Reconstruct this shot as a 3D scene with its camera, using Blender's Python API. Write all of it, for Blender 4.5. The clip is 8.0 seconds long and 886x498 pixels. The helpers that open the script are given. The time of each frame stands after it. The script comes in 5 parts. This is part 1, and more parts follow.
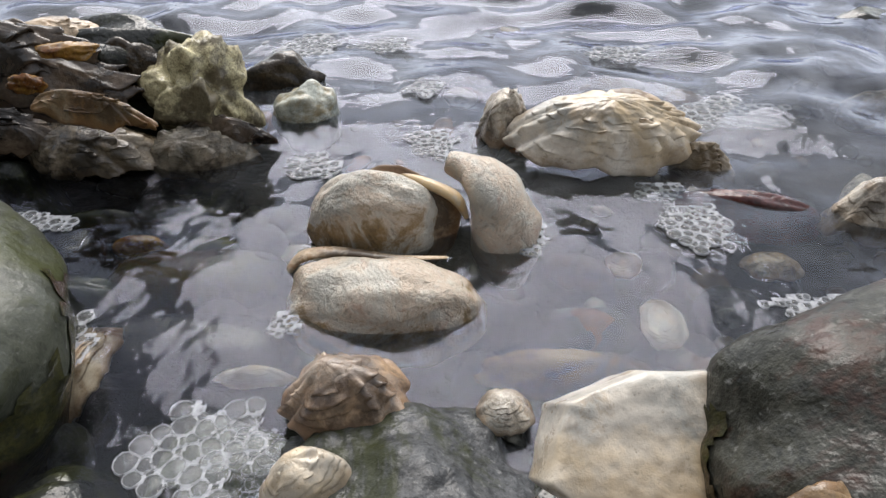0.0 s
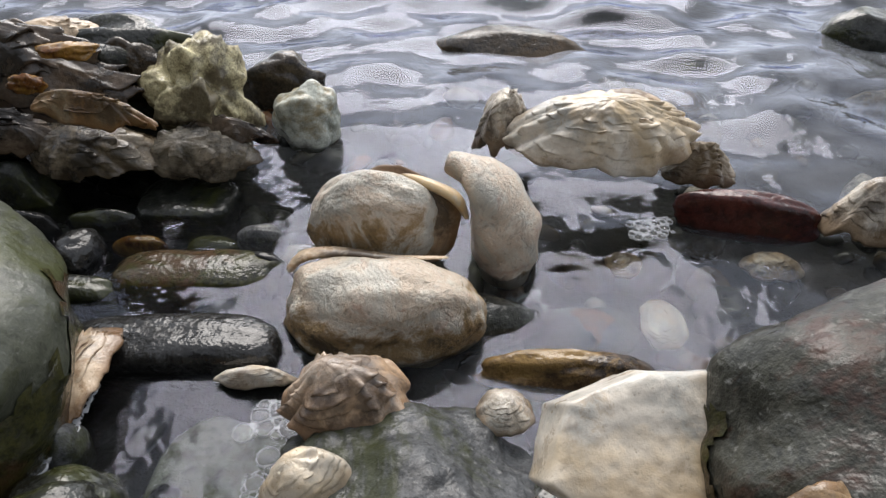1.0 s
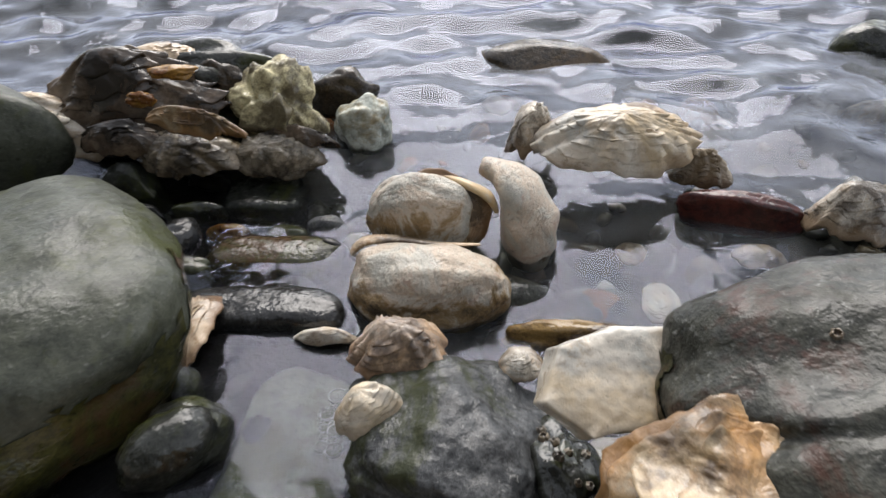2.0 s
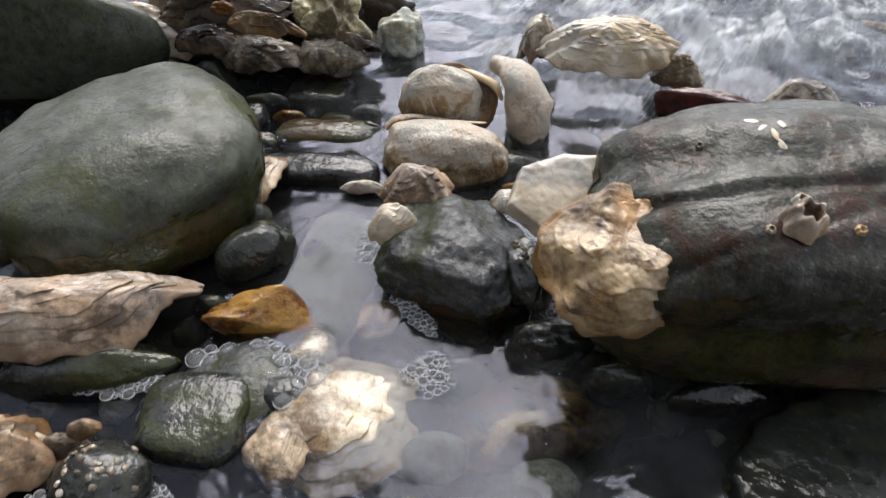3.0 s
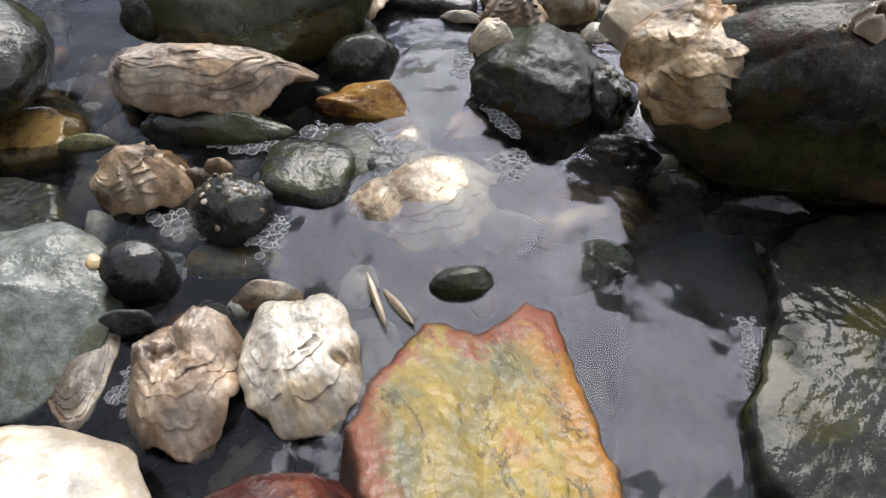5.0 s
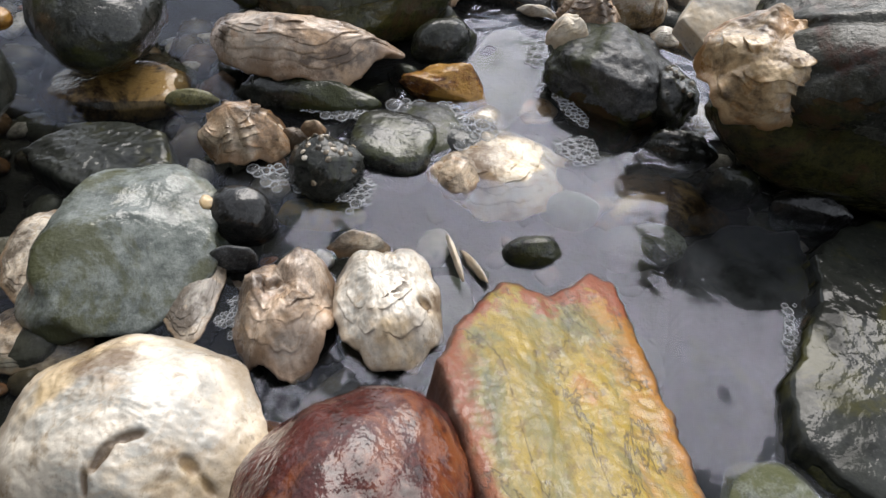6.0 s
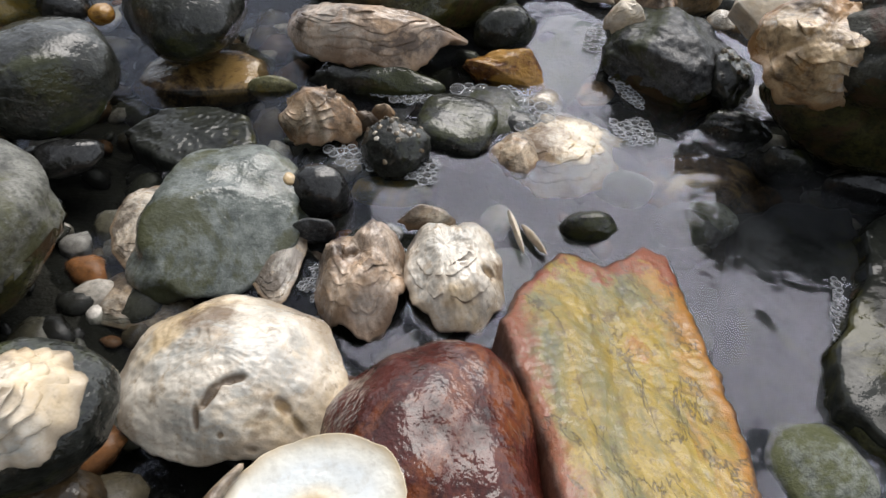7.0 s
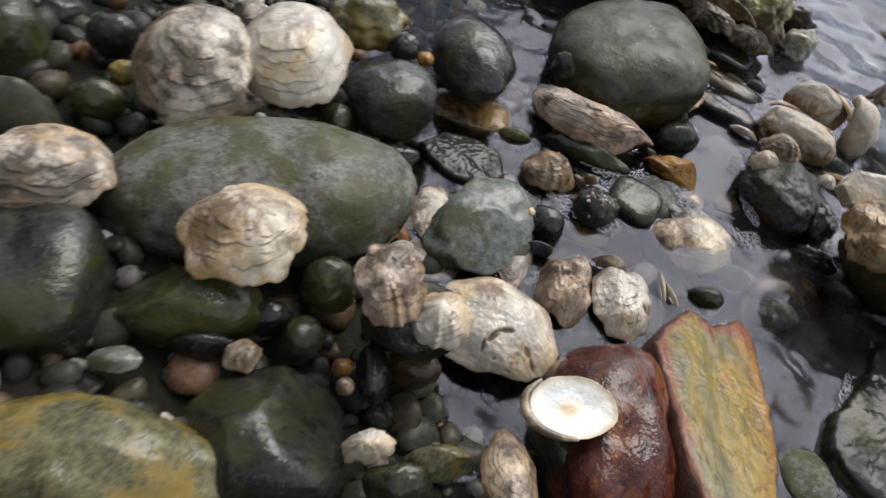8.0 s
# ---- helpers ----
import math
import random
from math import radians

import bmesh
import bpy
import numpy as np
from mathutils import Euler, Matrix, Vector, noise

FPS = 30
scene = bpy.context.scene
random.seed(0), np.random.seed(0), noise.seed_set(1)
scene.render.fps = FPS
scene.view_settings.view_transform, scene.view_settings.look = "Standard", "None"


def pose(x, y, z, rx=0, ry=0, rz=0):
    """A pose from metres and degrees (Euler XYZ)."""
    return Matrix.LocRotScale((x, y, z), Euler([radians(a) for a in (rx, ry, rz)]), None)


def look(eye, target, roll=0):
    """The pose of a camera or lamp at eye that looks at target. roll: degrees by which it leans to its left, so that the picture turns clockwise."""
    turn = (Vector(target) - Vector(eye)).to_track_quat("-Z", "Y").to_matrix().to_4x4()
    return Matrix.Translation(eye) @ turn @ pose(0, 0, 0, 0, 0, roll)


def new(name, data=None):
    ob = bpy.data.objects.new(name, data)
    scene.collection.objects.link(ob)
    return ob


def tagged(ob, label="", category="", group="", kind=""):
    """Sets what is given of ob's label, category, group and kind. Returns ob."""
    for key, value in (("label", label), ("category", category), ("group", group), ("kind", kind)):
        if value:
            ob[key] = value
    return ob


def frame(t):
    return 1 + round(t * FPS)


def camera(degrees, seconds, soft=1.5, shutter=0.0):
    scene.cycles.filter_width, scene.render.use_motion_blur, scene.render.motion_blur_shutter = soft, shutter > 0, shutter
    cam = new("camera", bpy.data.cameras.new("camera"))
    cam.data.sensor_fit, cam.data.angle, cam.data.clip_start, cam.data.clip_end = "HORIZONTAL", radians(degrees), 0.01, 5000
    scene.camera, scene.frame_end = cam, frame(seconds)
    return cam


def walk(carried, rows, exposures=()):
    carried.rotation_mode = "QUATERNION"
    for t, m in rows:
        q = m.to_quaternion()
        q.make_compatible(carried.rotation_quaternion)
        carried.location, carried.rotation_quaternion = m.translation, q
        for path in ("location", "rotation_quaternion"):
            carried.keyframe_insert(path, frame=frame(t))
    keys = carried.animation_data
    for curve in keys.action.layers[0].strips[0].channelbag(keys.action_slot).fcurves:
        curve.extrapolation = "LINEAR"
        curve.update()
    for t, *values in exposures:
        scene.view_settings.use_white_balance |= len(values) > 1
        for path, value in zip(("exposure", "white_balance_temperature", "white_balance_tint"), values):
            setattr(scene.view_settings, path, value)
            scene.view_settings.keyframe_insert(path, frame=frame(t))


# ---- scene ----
cam = camera(67.0, 8.0, soft=1.4, shutter=0.25)
METRES, EYE, TILT, LEAN, TURN = 0.5, 0.155, -40.0, 0.0, 0.0
ROWS = [
    (0, 0.0000, 0.0000, 0.0000, 0.00, 0.00, 0.00),
    (1.2, 0.0, 0.0, 0.0, 0.0, 0.0, 0.0),
    (2.3, 0.0169, -0.1462, -0.0167, 5.25, -1.76, -1.54),
    (2.5, 0.0347, -0.1746, -0.0324, 6.07, -3.48, -2.10),
    (3, 0.0514, -0.2430, -0.0731, 7.57, -5.01, -2.41),
    (3.5, 0.0786, -0.2777, -0.0917, 7.58, -6.98, -2.82),
    (4, 0.0692, -0.3059, -0.1338, 11.36, -8.63, -5.90),
    (4.2, 0.0521, -0.3017, -0.1623, 12.33, -9.84, -8.01),
    (5.3, 0.0336, -0.3439, -0.1871, 12.40, -11.11, -9.66),
    (5.5, 0.0120, -0.3564, -0.1943, 12.88, -10.79, -10.96),
    (6, 0.0095, -0.3936, -0.1999, 14.23, -11.93, -13.82),
    (6.5, 0.0125, -0.4119, -0.2147, 15.07, -12.02, -15.12),
    (7, 0.0125, -0.4375, -0.2035, 18.72, -14.16, -13.30),
    (7.5, -0.0518, -0.5735, -0.2018, 20.13, -13.95, -18.27),
    (8, -0.1073, -0.8083, -0.1537, 25.33, -19.29, -29.15),
]
walk(cam, [(t, pose(0, 0, EYE, TILT, LEAN, TURN) @ pose(METRES * x, METRES * y, METRES * z, 90 + pitch, roll, yaw)) for t, x, y, z, yaw, pitch, roll in ROWS],
     exposures=[(0, 1.15), (1.2, 1.2), (3.0, 1.25), (4.2, 1.25), (6.5, 1.2), (7.5, 0.82), (8.0, 0.76)])

# ---- light: an overcast sky ----
world = bpy.data.worlds.new("overcast_sky")
scene.world = world
world.use_nodes = True
wn, wl = world.node_tree.nodes, world.node_tree.links
sky = wn.new("ShaderNodeTexSky")
sky.sky_type, sky.sun_disc = "NISHITA", False
sky.sun_elevation, sky.sun_rotation, sky.dust_density = radians(50), radians(0), 0.6
grey = wn.new("ShaderNodeHueSaturation")
grey.inputs["Saturation"].default_value = 0.25
wl.new(sky.outputs[0], grey.inputs["Color"])
wl.new(grey.outputs[0], wn["Background"].inputs["Color"])
wn["Background"].inputs["Strength"].default_value = 0.12
sun = new("sun", bpy.data.lights.new("sun", "SUN"))
sun.data.energy, sun.data.angle, sun.data.color = 1.7, radians(46), (1.0, 0.945, 0.895)
sun.matrix_world = look((0.0, 1.65, 2.0), (0, 0, 0))


# ---- materials ----
class Mat:
    """A node material under construction; coordinates are the object's own, in metres."""

    def __init__(self, name, rough=0.5, coords="Object"):
        self.m = bpy.data.materials.new(name)
        self.m.use_nodes = True
        self.n, self.l = self.m.node_tree.nodes, self.m.node_tree.links
        self.bsdf = self.n["Principled BSDF"]
        self.out = self.n["Material Output"]
        self.bsdf.inputs["Roughness"].default_value = rough
        tc = self.n.new("ShaderNodeTexCoord")
        self.co = tc.outputs[coords]
        oi = self.n.new("ShaderNodeObjectInfo")
        self.rand = oi.outputs["Random"]
        add = self.n.new("ShaderNodeVectorMath")
        add.operation = "ADD"
        self.l.new(self.co, add.inputs[0])
        sc = self.n.new("ShaderNodeVectorMath")
        sc.operation = "SCALE"
        sc.inputs[0].default_value = (3.1, 1.7, 2.3)
        self.l.new(self.rand, sc.inputs["Scale"])
        self.l.new(sc.outputs[0], add.inputs[1])
        self.co = add.outputs[0]

    def noise(self, scale, detail=4, rough=0.6, distort=0.0):
        t = self.n.new("ShaderNodeTexNoise")
        t.inputs["Scale"].default_value, t.inputs["Detail"].default_value = scale, detail
        t.inputs["Roughness"].default_value, t.inputs["Distortion"].default_value = rough, distort
        self.l.new(self.co, t.inputs["Vector"])
        return t.outputs["Fac"]

    def cells(self, scale, feature="F1"):
        t = self.n.new("ShaderNodeTexVoronoi")
        t.feature = feature
        t.inputs["Scale"].default_value = scale
        self.l.new(self.co, t.inputs["Vector"])
        return t.outputs["Distance"]

    def ramp(self, fac, *stops):
        r = self.n.new("ShaderNodeValToRGB")
        e = r.color_ramp.elements
        while len(e) < len(stops):
            e.new(0.5)
        for el, (p, c) in zip(e, stops):
            el.position = p
            el.color = (*c, 1) if isinstance(c, tuple) else (c, c, c, 1)
        self.l.new(fac, r.inputs[0])
        return r.outputs[0]

    def mix(self, fac, a, b, mode="MIX"):
        x = self.n.new("ShaderNodeMix")
        x.data_type, x.blend_type = "RGBA", mode
        for socket, value in ((x.inputs["Factor"], fac), (x.inputs[6], a), (x.inputs[7], b)):
            if isinstance(value, (int, float)):
                socket.default_value = value if socket == x.inputs["Factor"] else (value, value, value, 1)
            elif isinstance(value, tuple):
                socket.default_value = (*value, 1)
            else:
                self.l.new(value, socket)
        return x.outputs[2]

    def math(self, op, a, b=0.0):
        x = self.n.new("ShaderNodeMath")
        x.operation = op
        for i, v in enumerate((a, b)):
            if isinstance(v, (int, float)):
                x.inputs[i].default_value = v
            else:
                self.l.new(v, x.inputs[i])
        return x.outputs[0]

    def attr(self, name):
        x = self.n.new("ShaderNodeAttribute")
        x.attribute_name = name
        return x.outputs["Fac"]

    def set(self, key, value):
        if isinstance(value, (int, float)):
            self.bsdf.inputs[key].default_value = value
        else:
            self.l.new(value, self.bsdf.inputs[key])

    def film(self, wet, weight=1.0, ripple=1.0):
        """The film of water on a wet surface: glossy, smoother than the grain beneath, thin in places."""
        self.set("Coat IOR", 1.5)
        self.set("Coat Weight", self.ramp(self.noise(60, 4, 0.6), (0.36, 0.35 * weight), (0.52, weight)))
        self.set("Coat Roughness", self.ramp(self.noise(80, 3), (0.35, 0.03 + 0.22 * wet), (0.7, 0.05 + 0.45 * wet)))
        b = self.n.new("ShaderNodeBump")
        b.inputs["Distance"].default_value, b.inputs["Strength"].default_value = 0.0009, 0.85 * ripple
        self.l.new(self.math("ADD", self.noise(230, 3, 0.5), self.math("MULTIPLY", self.noise(600, 2, 0.5), 0.35)), b.inputs["Height"])
        self.l.new(b.outputs[0], self.bsdf.inputs["Coat Normal"])

    def bump(self, height, depth, strength=1.0, before=None):
        b = self.n.new("ShaderNodeBump")
        b.inputs["Distance"].default_value, b.inputs["Strength"].default_value = depth, strength
        self.l.new(height, b.inputs["Height"])
        if before is not None:
            self.l.new(before, b.inputs["Normal"])
        self.l.new(b.outputs[0], self.bsdf.inputs["Normal"])
        return b.outputs[0]


def stone_material(name, dark, light, patch=None, amount=0.4, wet=0.3, fleck=(0.4, 0.4, 0.38), grain=1.0, speck=1.0, film=1.0, ripple=1.0):
    """Wet stone: tones by large noise, mottling, grain, pale flecks, pits, and a patch colour (weed, rust) with ragged edges."""
    k = Mat(name)
    big, mid, small, fine = k.noise(34, 5, 0.62), k.noise(150 * grain, 5, 0.7), k.noise(420 * grain, 4, 0.7), k.noise(1300 * grain, 3, 0.6)
    base = k.ramp(big, (0.34, dark), (0.66, light))
    base = k.mix(k.ramp(mid, (0.42, 0.0), (0.66, 0.75)), base, tuple(min(1, 1.25 * v) for v in light))
    base = k.mix(k.ramp(mid, (0.32, 0.7), (0.48, 0.0)), base, tuple(0.6 * v for v in dark))
    base = k.mix(k.ramp(small, (0.36, 0.65 * speck), (0.50, 0.0)), base, tuple(0.5 * v for v in dark))
    base = k.mix(k.ramp(small, (0.60, 0.0), (0.72, 0.40 * speck)), base, fleck)
    base = k.mix(k.ramp(fine, (0.32, 0.5 * speck), (0.5, 0.0)), base, tuple(0.4 * v for v in dark))
    if patch:
        ragged = k.math("ADD", k.noise(26, 6, 0.7, 0.6), k.math("MULTIPLY", k.noise(240, 4), 0.18))
        base = k.mix(k.ramp(ragged, (0.68 - 0.3 * amount, 0.0), (0.78 - 0.3 * amount, 0.85)), base, patch)
    k.set("Base Color", base)
    k.set("Roughness", 0.6)
    k.set("Specular IOR Level", 0.1)
    n = k.bump(big, 0.003, 0.45)
    n = k.bump(mid, 0.0014, 0.5 * speck + 0.15, n)
    n = k.bump(small, 0.0008, 0.6 * speck, n)
    k.bump(fine, 0.0003, 0.5 * speck, n)
    k.film(wet, film, ripple)
    return k.m


def shell_material(name, pale, tan, dark, stain=0.4, band=7.0, wet=0.42, pearl=0.0, relief=1.0):
    """Oyster shell: growth bands along the attribute 'ring', darker under the lips and in holes, ragged stains, chalky
    mottling and pits.
    """
    k = Mat(name)
    ring = k.attr("ring")
    warp = k.noise(60, 5, 0.65, 0.5)
    turns = k.math("ADD", k.math("MULTIPLY", ring, band), k.math("MULTIPLY", warp, 1.1))
    wave = k.math("FRACT", turns)
    mid, small, fine = k.noise(130, 5, 0.68, 0.2), k.noise(430, 4, 0.7), k.noise(1200, 3, 0.7)
    white = tuple(min(0.85, 1.22 * v) for v in pale)
    cool = (0.62 * pale[0], 0.66 * pale[1], 0.70 * pale[2])
    base = k.ramp(k.noise(40, 5, 0.62, 0.2), (0.28, tan), (0.42, cool), (0.54, pale), (0.68, white))
    base = k.mix(k.ramp(mid, (0.34, 0.6), (0.46, 0.0)), base, tan)
    base = k.mix(k.ramp(mid, (0.54, 0.0), (0.66, 0.7)), base, white)
    # darker where 'lip' is high: under the plates' rims and in the holes
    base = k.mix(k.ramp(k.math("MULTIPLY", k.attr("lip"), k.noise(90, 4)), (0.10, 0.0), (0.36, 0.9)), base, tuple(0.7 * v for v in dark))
    base = k.mix(k.ramp(wave, (0.0, 0.3), (0.14, 0.0), (0.92, 0.0), (1.0, 0.3)), base, tan)
    base = k.mix(k.ramp(k.math("ADD", k.noise(21, 4, 0.6, 0.6), k.math("MULTIPLY", mid, 0.25)), (0.62, 0.0), (0.76, 0.7)), base, (1.15 * tan[0], 1.05 * tan[1], 0.75 * tan[2]))
    base = k.mix(k.ramp(k.math("ADD", k.noise(36, 6, 0.68, 0.3), k.math("MULTIPLY", mid, 0.3)), (0.96 - 0.6 * stain, 0.0), (1.10 - 0.6 * stain, 0.92)), base, dark)
    margin = k.math("ADD", ring, k.math("MULTIPLY", k.math("SUBTRACT", k.noise(55, 5, 0.65), 0.5), 0.9))
    base = k.mix(k.ramp(margin, (0.84, 0.0), (1.04, 0.75)), base, tuple(0.62 * v for v in tan))
    base = k.mix(k.ramp(margin, (1.02, 0.0), (1.16, 0.8)), base, dark)
    base = k.mix(k.ramp(small, (0.30, 0.6), (0.40, 0.0)), base, tuple(0.45 * v for v in tan))
    base = k.mix(k.ramp(fine, (0.28, 0.25), (0.45, 0.0)), base, tuple(0.5 * v for v in tan))
    k.set("Base Color", base)
    k.set("Roughness", k.ramp(mid, (0.3, wet * 0.45), (0.75, min(1, wet * 1.3))))
    n = k.bump(wave, 0.0005, 0.35 * relief)
    n = k.bump(mid, 0.0010, 0.6 * relief, n)
    n = k.bump(small, 0.0006, 0.45 * relief, n)
    k.bump(fine, 0.0002, 0.35 * relief, n)
    k.film(0.3, 0.45 + 0.5 * pearl)
    return k.m


M_BOULDER = stone_material("olive_grey_boulder", (0.026, 0.029, 0.020), (0.058, 0.062, 0.045), (0.04, 0.045, 0.012), 0.2, 1.0, speck=0.45, film=0.6)
M_BOULDER_RED = stone_material("mottled_boulder", (0.017, 0.018, 0.014), (0.055, 0.055, 0.044), (0.05, 0.018, 0.010), 0.20, 0.75, speck=0.9, film=0.6)
M_DARK = stone_material("wet_dark_stone", (0.006, 0.0065, 0.005), (0.025, 0.027, 0.022), (0.03, 0.034, 0.008), 0.3, 0.17, (0.2, 0.2, 0.19))
M_BLACK = stone_material("black_stone", (0.005, 0.005, 0.005), (0.018, 0.018, 0.017), None, 0.3, 0.14, (0.12, 0.12, 0.12))
M_GREEN = stone_material("algae_stone", (0.009, 0.011, 0.005), (0.036, 0.040, 0.018), (0.044, 0.046, 0.008), 0.4, 0.18, (0.2, 0.2, 0.17))
M_ALGAE = stone_material("dark_algae_film", (0.008, 0.009, 0.003), (0.045, 0.044, 0.010), (0.055, 0.028, 0.012), 0.3, 0.2, (0.06, 0.06, 0.02))
M_GREY = stone_material("blue_grey_stone", (0.026, 0.028, 0.030), (0.090, 0.092, 0.094), (0.03, 0.034, 0.012), 0.30, 0.5, film=0.45)
M_PALEGREEN = stone_material("pale_green_stone", (0.065, 0.078, 0.070), (0.17, 0.185, 0.170), (0.05, 0.052, 0.018), 0.35, 0.15, (0.36, 0.38, 0.36), speck=0.6)
M_PALE = stone_material("pale_weathered_stone", (0.24, 0.26, 0.22), (0.50, 0.52, 0.46), (0.22, 0.17, 0.08), 0.2, 0.2, speck=0.5)
M_SILTY = stone_material("pale_silty_stone", (0.10, 0.11, 0.095), (0.20, 0.21, 0.18), (0.07, 0.075, 0.03), 0.3, 0.3, film=0.0)
M_SLATE = stone_material("blue_black_slate", (0.010, 0.011, 0.012), (0.022, 0.024, 0.026), (0.03, 0.034, 0.012), 0.1, 0.12, speck=0.15, film=0.0)
M_WETSLAB = stone_material("wet_green_slab", (0.006, 0.007, 0.006), (0.020, 0.022, 0.017), (0.04, 0.038, 0.008), 0.30, 0.10, speck=0.25, film=0.65, ripple=0.3)
M_RED = stone_material("liver_red_stone", (0.022, 0.004, 0.003), (0.070, 0.013, 0.008), (0.16, 0.045, 0.012), 0.18, 0.05, (0.14, 0.06, 0.045), speck=0.6)
M_RUST = stone_material("rusty_stone", (0.022, 0.008, 0.003), (0.16, 0.058, 0.010), (0.30, 0.16, 0.03), 0.4, 0.2)
M_YELLOW = stone_material("lichen_yellow_rock", (0.28, 0.23, 0.12), (0.62, 0.56, 0.34), (0.06, 0.045, 0.025), 0.50, 0.3)
M_BROWN = stone_material("brown_stone", (0.014, 0.010, 0.006), (0.045, 0.032, 0.018), (0.06, 0.034, 0.010), 0.3, 0.13, (0.12, 0.10, 0.08))
M_CRUST = stone_material("brown_crusted_stone", (0.016, 0.010, 0.005), (0.075, 0.042, 0.016), (0.24, 0.15, 0.05), 0.25, 0.15, (0.3, 0.2, 0.1))
M_GRAIN = stone_material("grainy_grey_stone", (0.06, 0.061, 0.054), (0.18, 0.178, 0.155), (0.062, 0.062, 0.022), 0.45, 0.9, (0.34, 0.34, 0.32), speck=1.0, film=0.45)
M_MOSSY = stone_material("mossy_stone", (0.05, 0.05, 0.025), (0.15, 0.14, 0.065), (0.22, 0.15, 0.03), 0.4, 0.24)


def ochre_material():
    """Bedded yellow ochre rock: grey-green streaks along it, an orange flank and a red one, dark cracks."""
    k = Mat("ochre_stone", 0.2)
    tc, sep, squash = k.n.new("ShaderNodeTexCoord"), k.n.new("ShaderNodeSeparateXYZ"), k.n.new("ShaderNodeVectorMath")
    k.l.new(tc.outputs["Object"], sep.inputs[0])
    plain = k.co
    squash.operation, squash.inputs[1].default_value = "MULTIPLY", (0.38, 1.0, 1.0)
    k.l.new(k.co, squash.inputs[0])
    k.co = squash.outputs[0]
    big, streaks, hair = k.noise(44, 6, 0.66, 0.5), k.noise(120, 6, 0.7, 0.3), k.noise(42, 6, 0.62, 0.5)
    k.co = plain
    blotch, mid, fine = k.noise(75, 5, 0.7, 0.4), k.noise(190, 5, 0.7), k.noise(800, 4, 0.7)
    base = k.ramp(big, (0.34, (0.07, 0.075, 0.045)), (0.42, (0.15, 0.13, 0.04)), (0.49, (0.22, 0.155, 0.022)), (0.57, (0.29, 0.20, 0.022)), (0.66, (0.27, 0.11, 0.007)))
    base = k.mix(k.ramp(streaks, (0.36, 0.75), (0.48, 0.0)), base, (0.13, 0.12, 0.05))
    base = k.mix(k.ramp(blotch, (0.56, 0.0), (0.70, 0.7)), base, (0.34, 0.26, 0.07))
    # the flank on the one side is orange, that on the other brick red
    edge = k.math("ADD", k.math("MULTIPLY", k.attr("side"), 0.22), k.math("MULTIPLY", k.math("SUBTRACT", blotch, 0.5), 0.5))
    orange = k.math("ADD", edge, k.math("MULTIPLY", sep.outputs[1], 13.0))
    red = k.math("SUBTRACT", edge, k.math("MULTIPLY", sep.outputs[1], 13.0))
    base = k.mix(k.ramp(orange, (0.27, 0.0), (0.42, 0.85)), base, (0.30, 0.115, 0.004))
    base = k.mix(k.ramp(red, (0.27, 0.0), (0.37, 0.85)), base, (0.17, 0.026, 0.010))
    base = k.mix(k.ramp(k.math("ADD", k.math("MULTIPLY", sep.outputs[0], -9.0), blotch), (0.93, 0.0), (1.03, 0.85)), base, (0.18, 0.028, 0.010))
    base = k.mix(k.ramp(hair, (0.491, 0.0), (0.5, 0.9), (0.509, 0.0)), base, (0.05, 0.035, 0.02))
    base = k.mix(k.ramp(mid, (0.36, 0.7), (0.47, 0.0)), base, (0.12, 0.075, 0.025))
    base = k.mix(k.ramp(fine, (0.3, 0.5), (0.5, 0.0)), base, (0.12, 0.08, 0.03))
    # darkest brown from the rim down over the steep sides, all round
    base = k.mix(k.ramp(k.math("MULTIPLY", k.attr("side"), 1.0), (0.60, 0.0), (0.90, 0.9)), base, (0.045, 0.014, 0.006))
    k.set("Base Color", base)
    k.set("Roughness", 0.55)
    n = k.bump(streaks, 0.0016, 0.5)
    n = k.bump(k.ramp(hair, (0.49, 1.0), (0.5, 0.0), (0.51, 1.0)), 0.0007, 0.5, n)
    n = k.bump(mid, 0.0016, 0.6, n)
    k.film(0.15, 0.5)
    k.bump(fine, 0.0004, 0.7, n)
    return k.m


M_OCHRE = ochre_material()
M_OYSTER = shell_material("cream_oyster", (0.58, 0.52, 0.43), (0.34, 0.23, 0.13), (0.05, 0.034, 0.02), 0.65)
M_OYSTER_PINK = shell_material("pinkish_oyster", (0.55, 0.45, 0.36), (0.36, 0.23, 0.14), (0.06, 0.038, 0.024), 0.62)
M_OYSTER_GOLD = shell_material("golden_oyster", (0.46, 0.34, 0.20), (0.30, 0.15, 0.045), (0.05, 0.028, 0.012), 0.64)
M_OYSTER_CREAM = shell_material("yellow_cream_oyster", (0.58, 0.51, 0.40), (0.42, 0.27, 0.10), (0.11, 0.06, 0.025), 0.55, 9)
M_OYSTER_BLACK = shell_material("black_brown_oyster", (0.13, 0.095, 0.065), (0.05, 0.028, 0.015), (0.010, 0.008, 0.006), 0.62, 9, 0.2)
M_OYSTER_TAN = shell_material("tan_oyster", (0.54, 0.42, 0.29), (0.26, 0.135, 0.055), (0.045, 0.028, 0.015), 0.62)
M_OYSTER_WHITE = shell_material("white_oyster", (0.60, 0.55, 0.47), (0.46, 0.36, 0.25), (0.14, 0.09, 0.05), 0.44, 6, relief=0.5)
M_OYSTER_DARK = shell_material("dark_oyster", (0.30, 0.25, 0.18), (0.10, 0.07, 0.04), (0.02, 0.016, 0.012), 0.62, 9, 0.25)


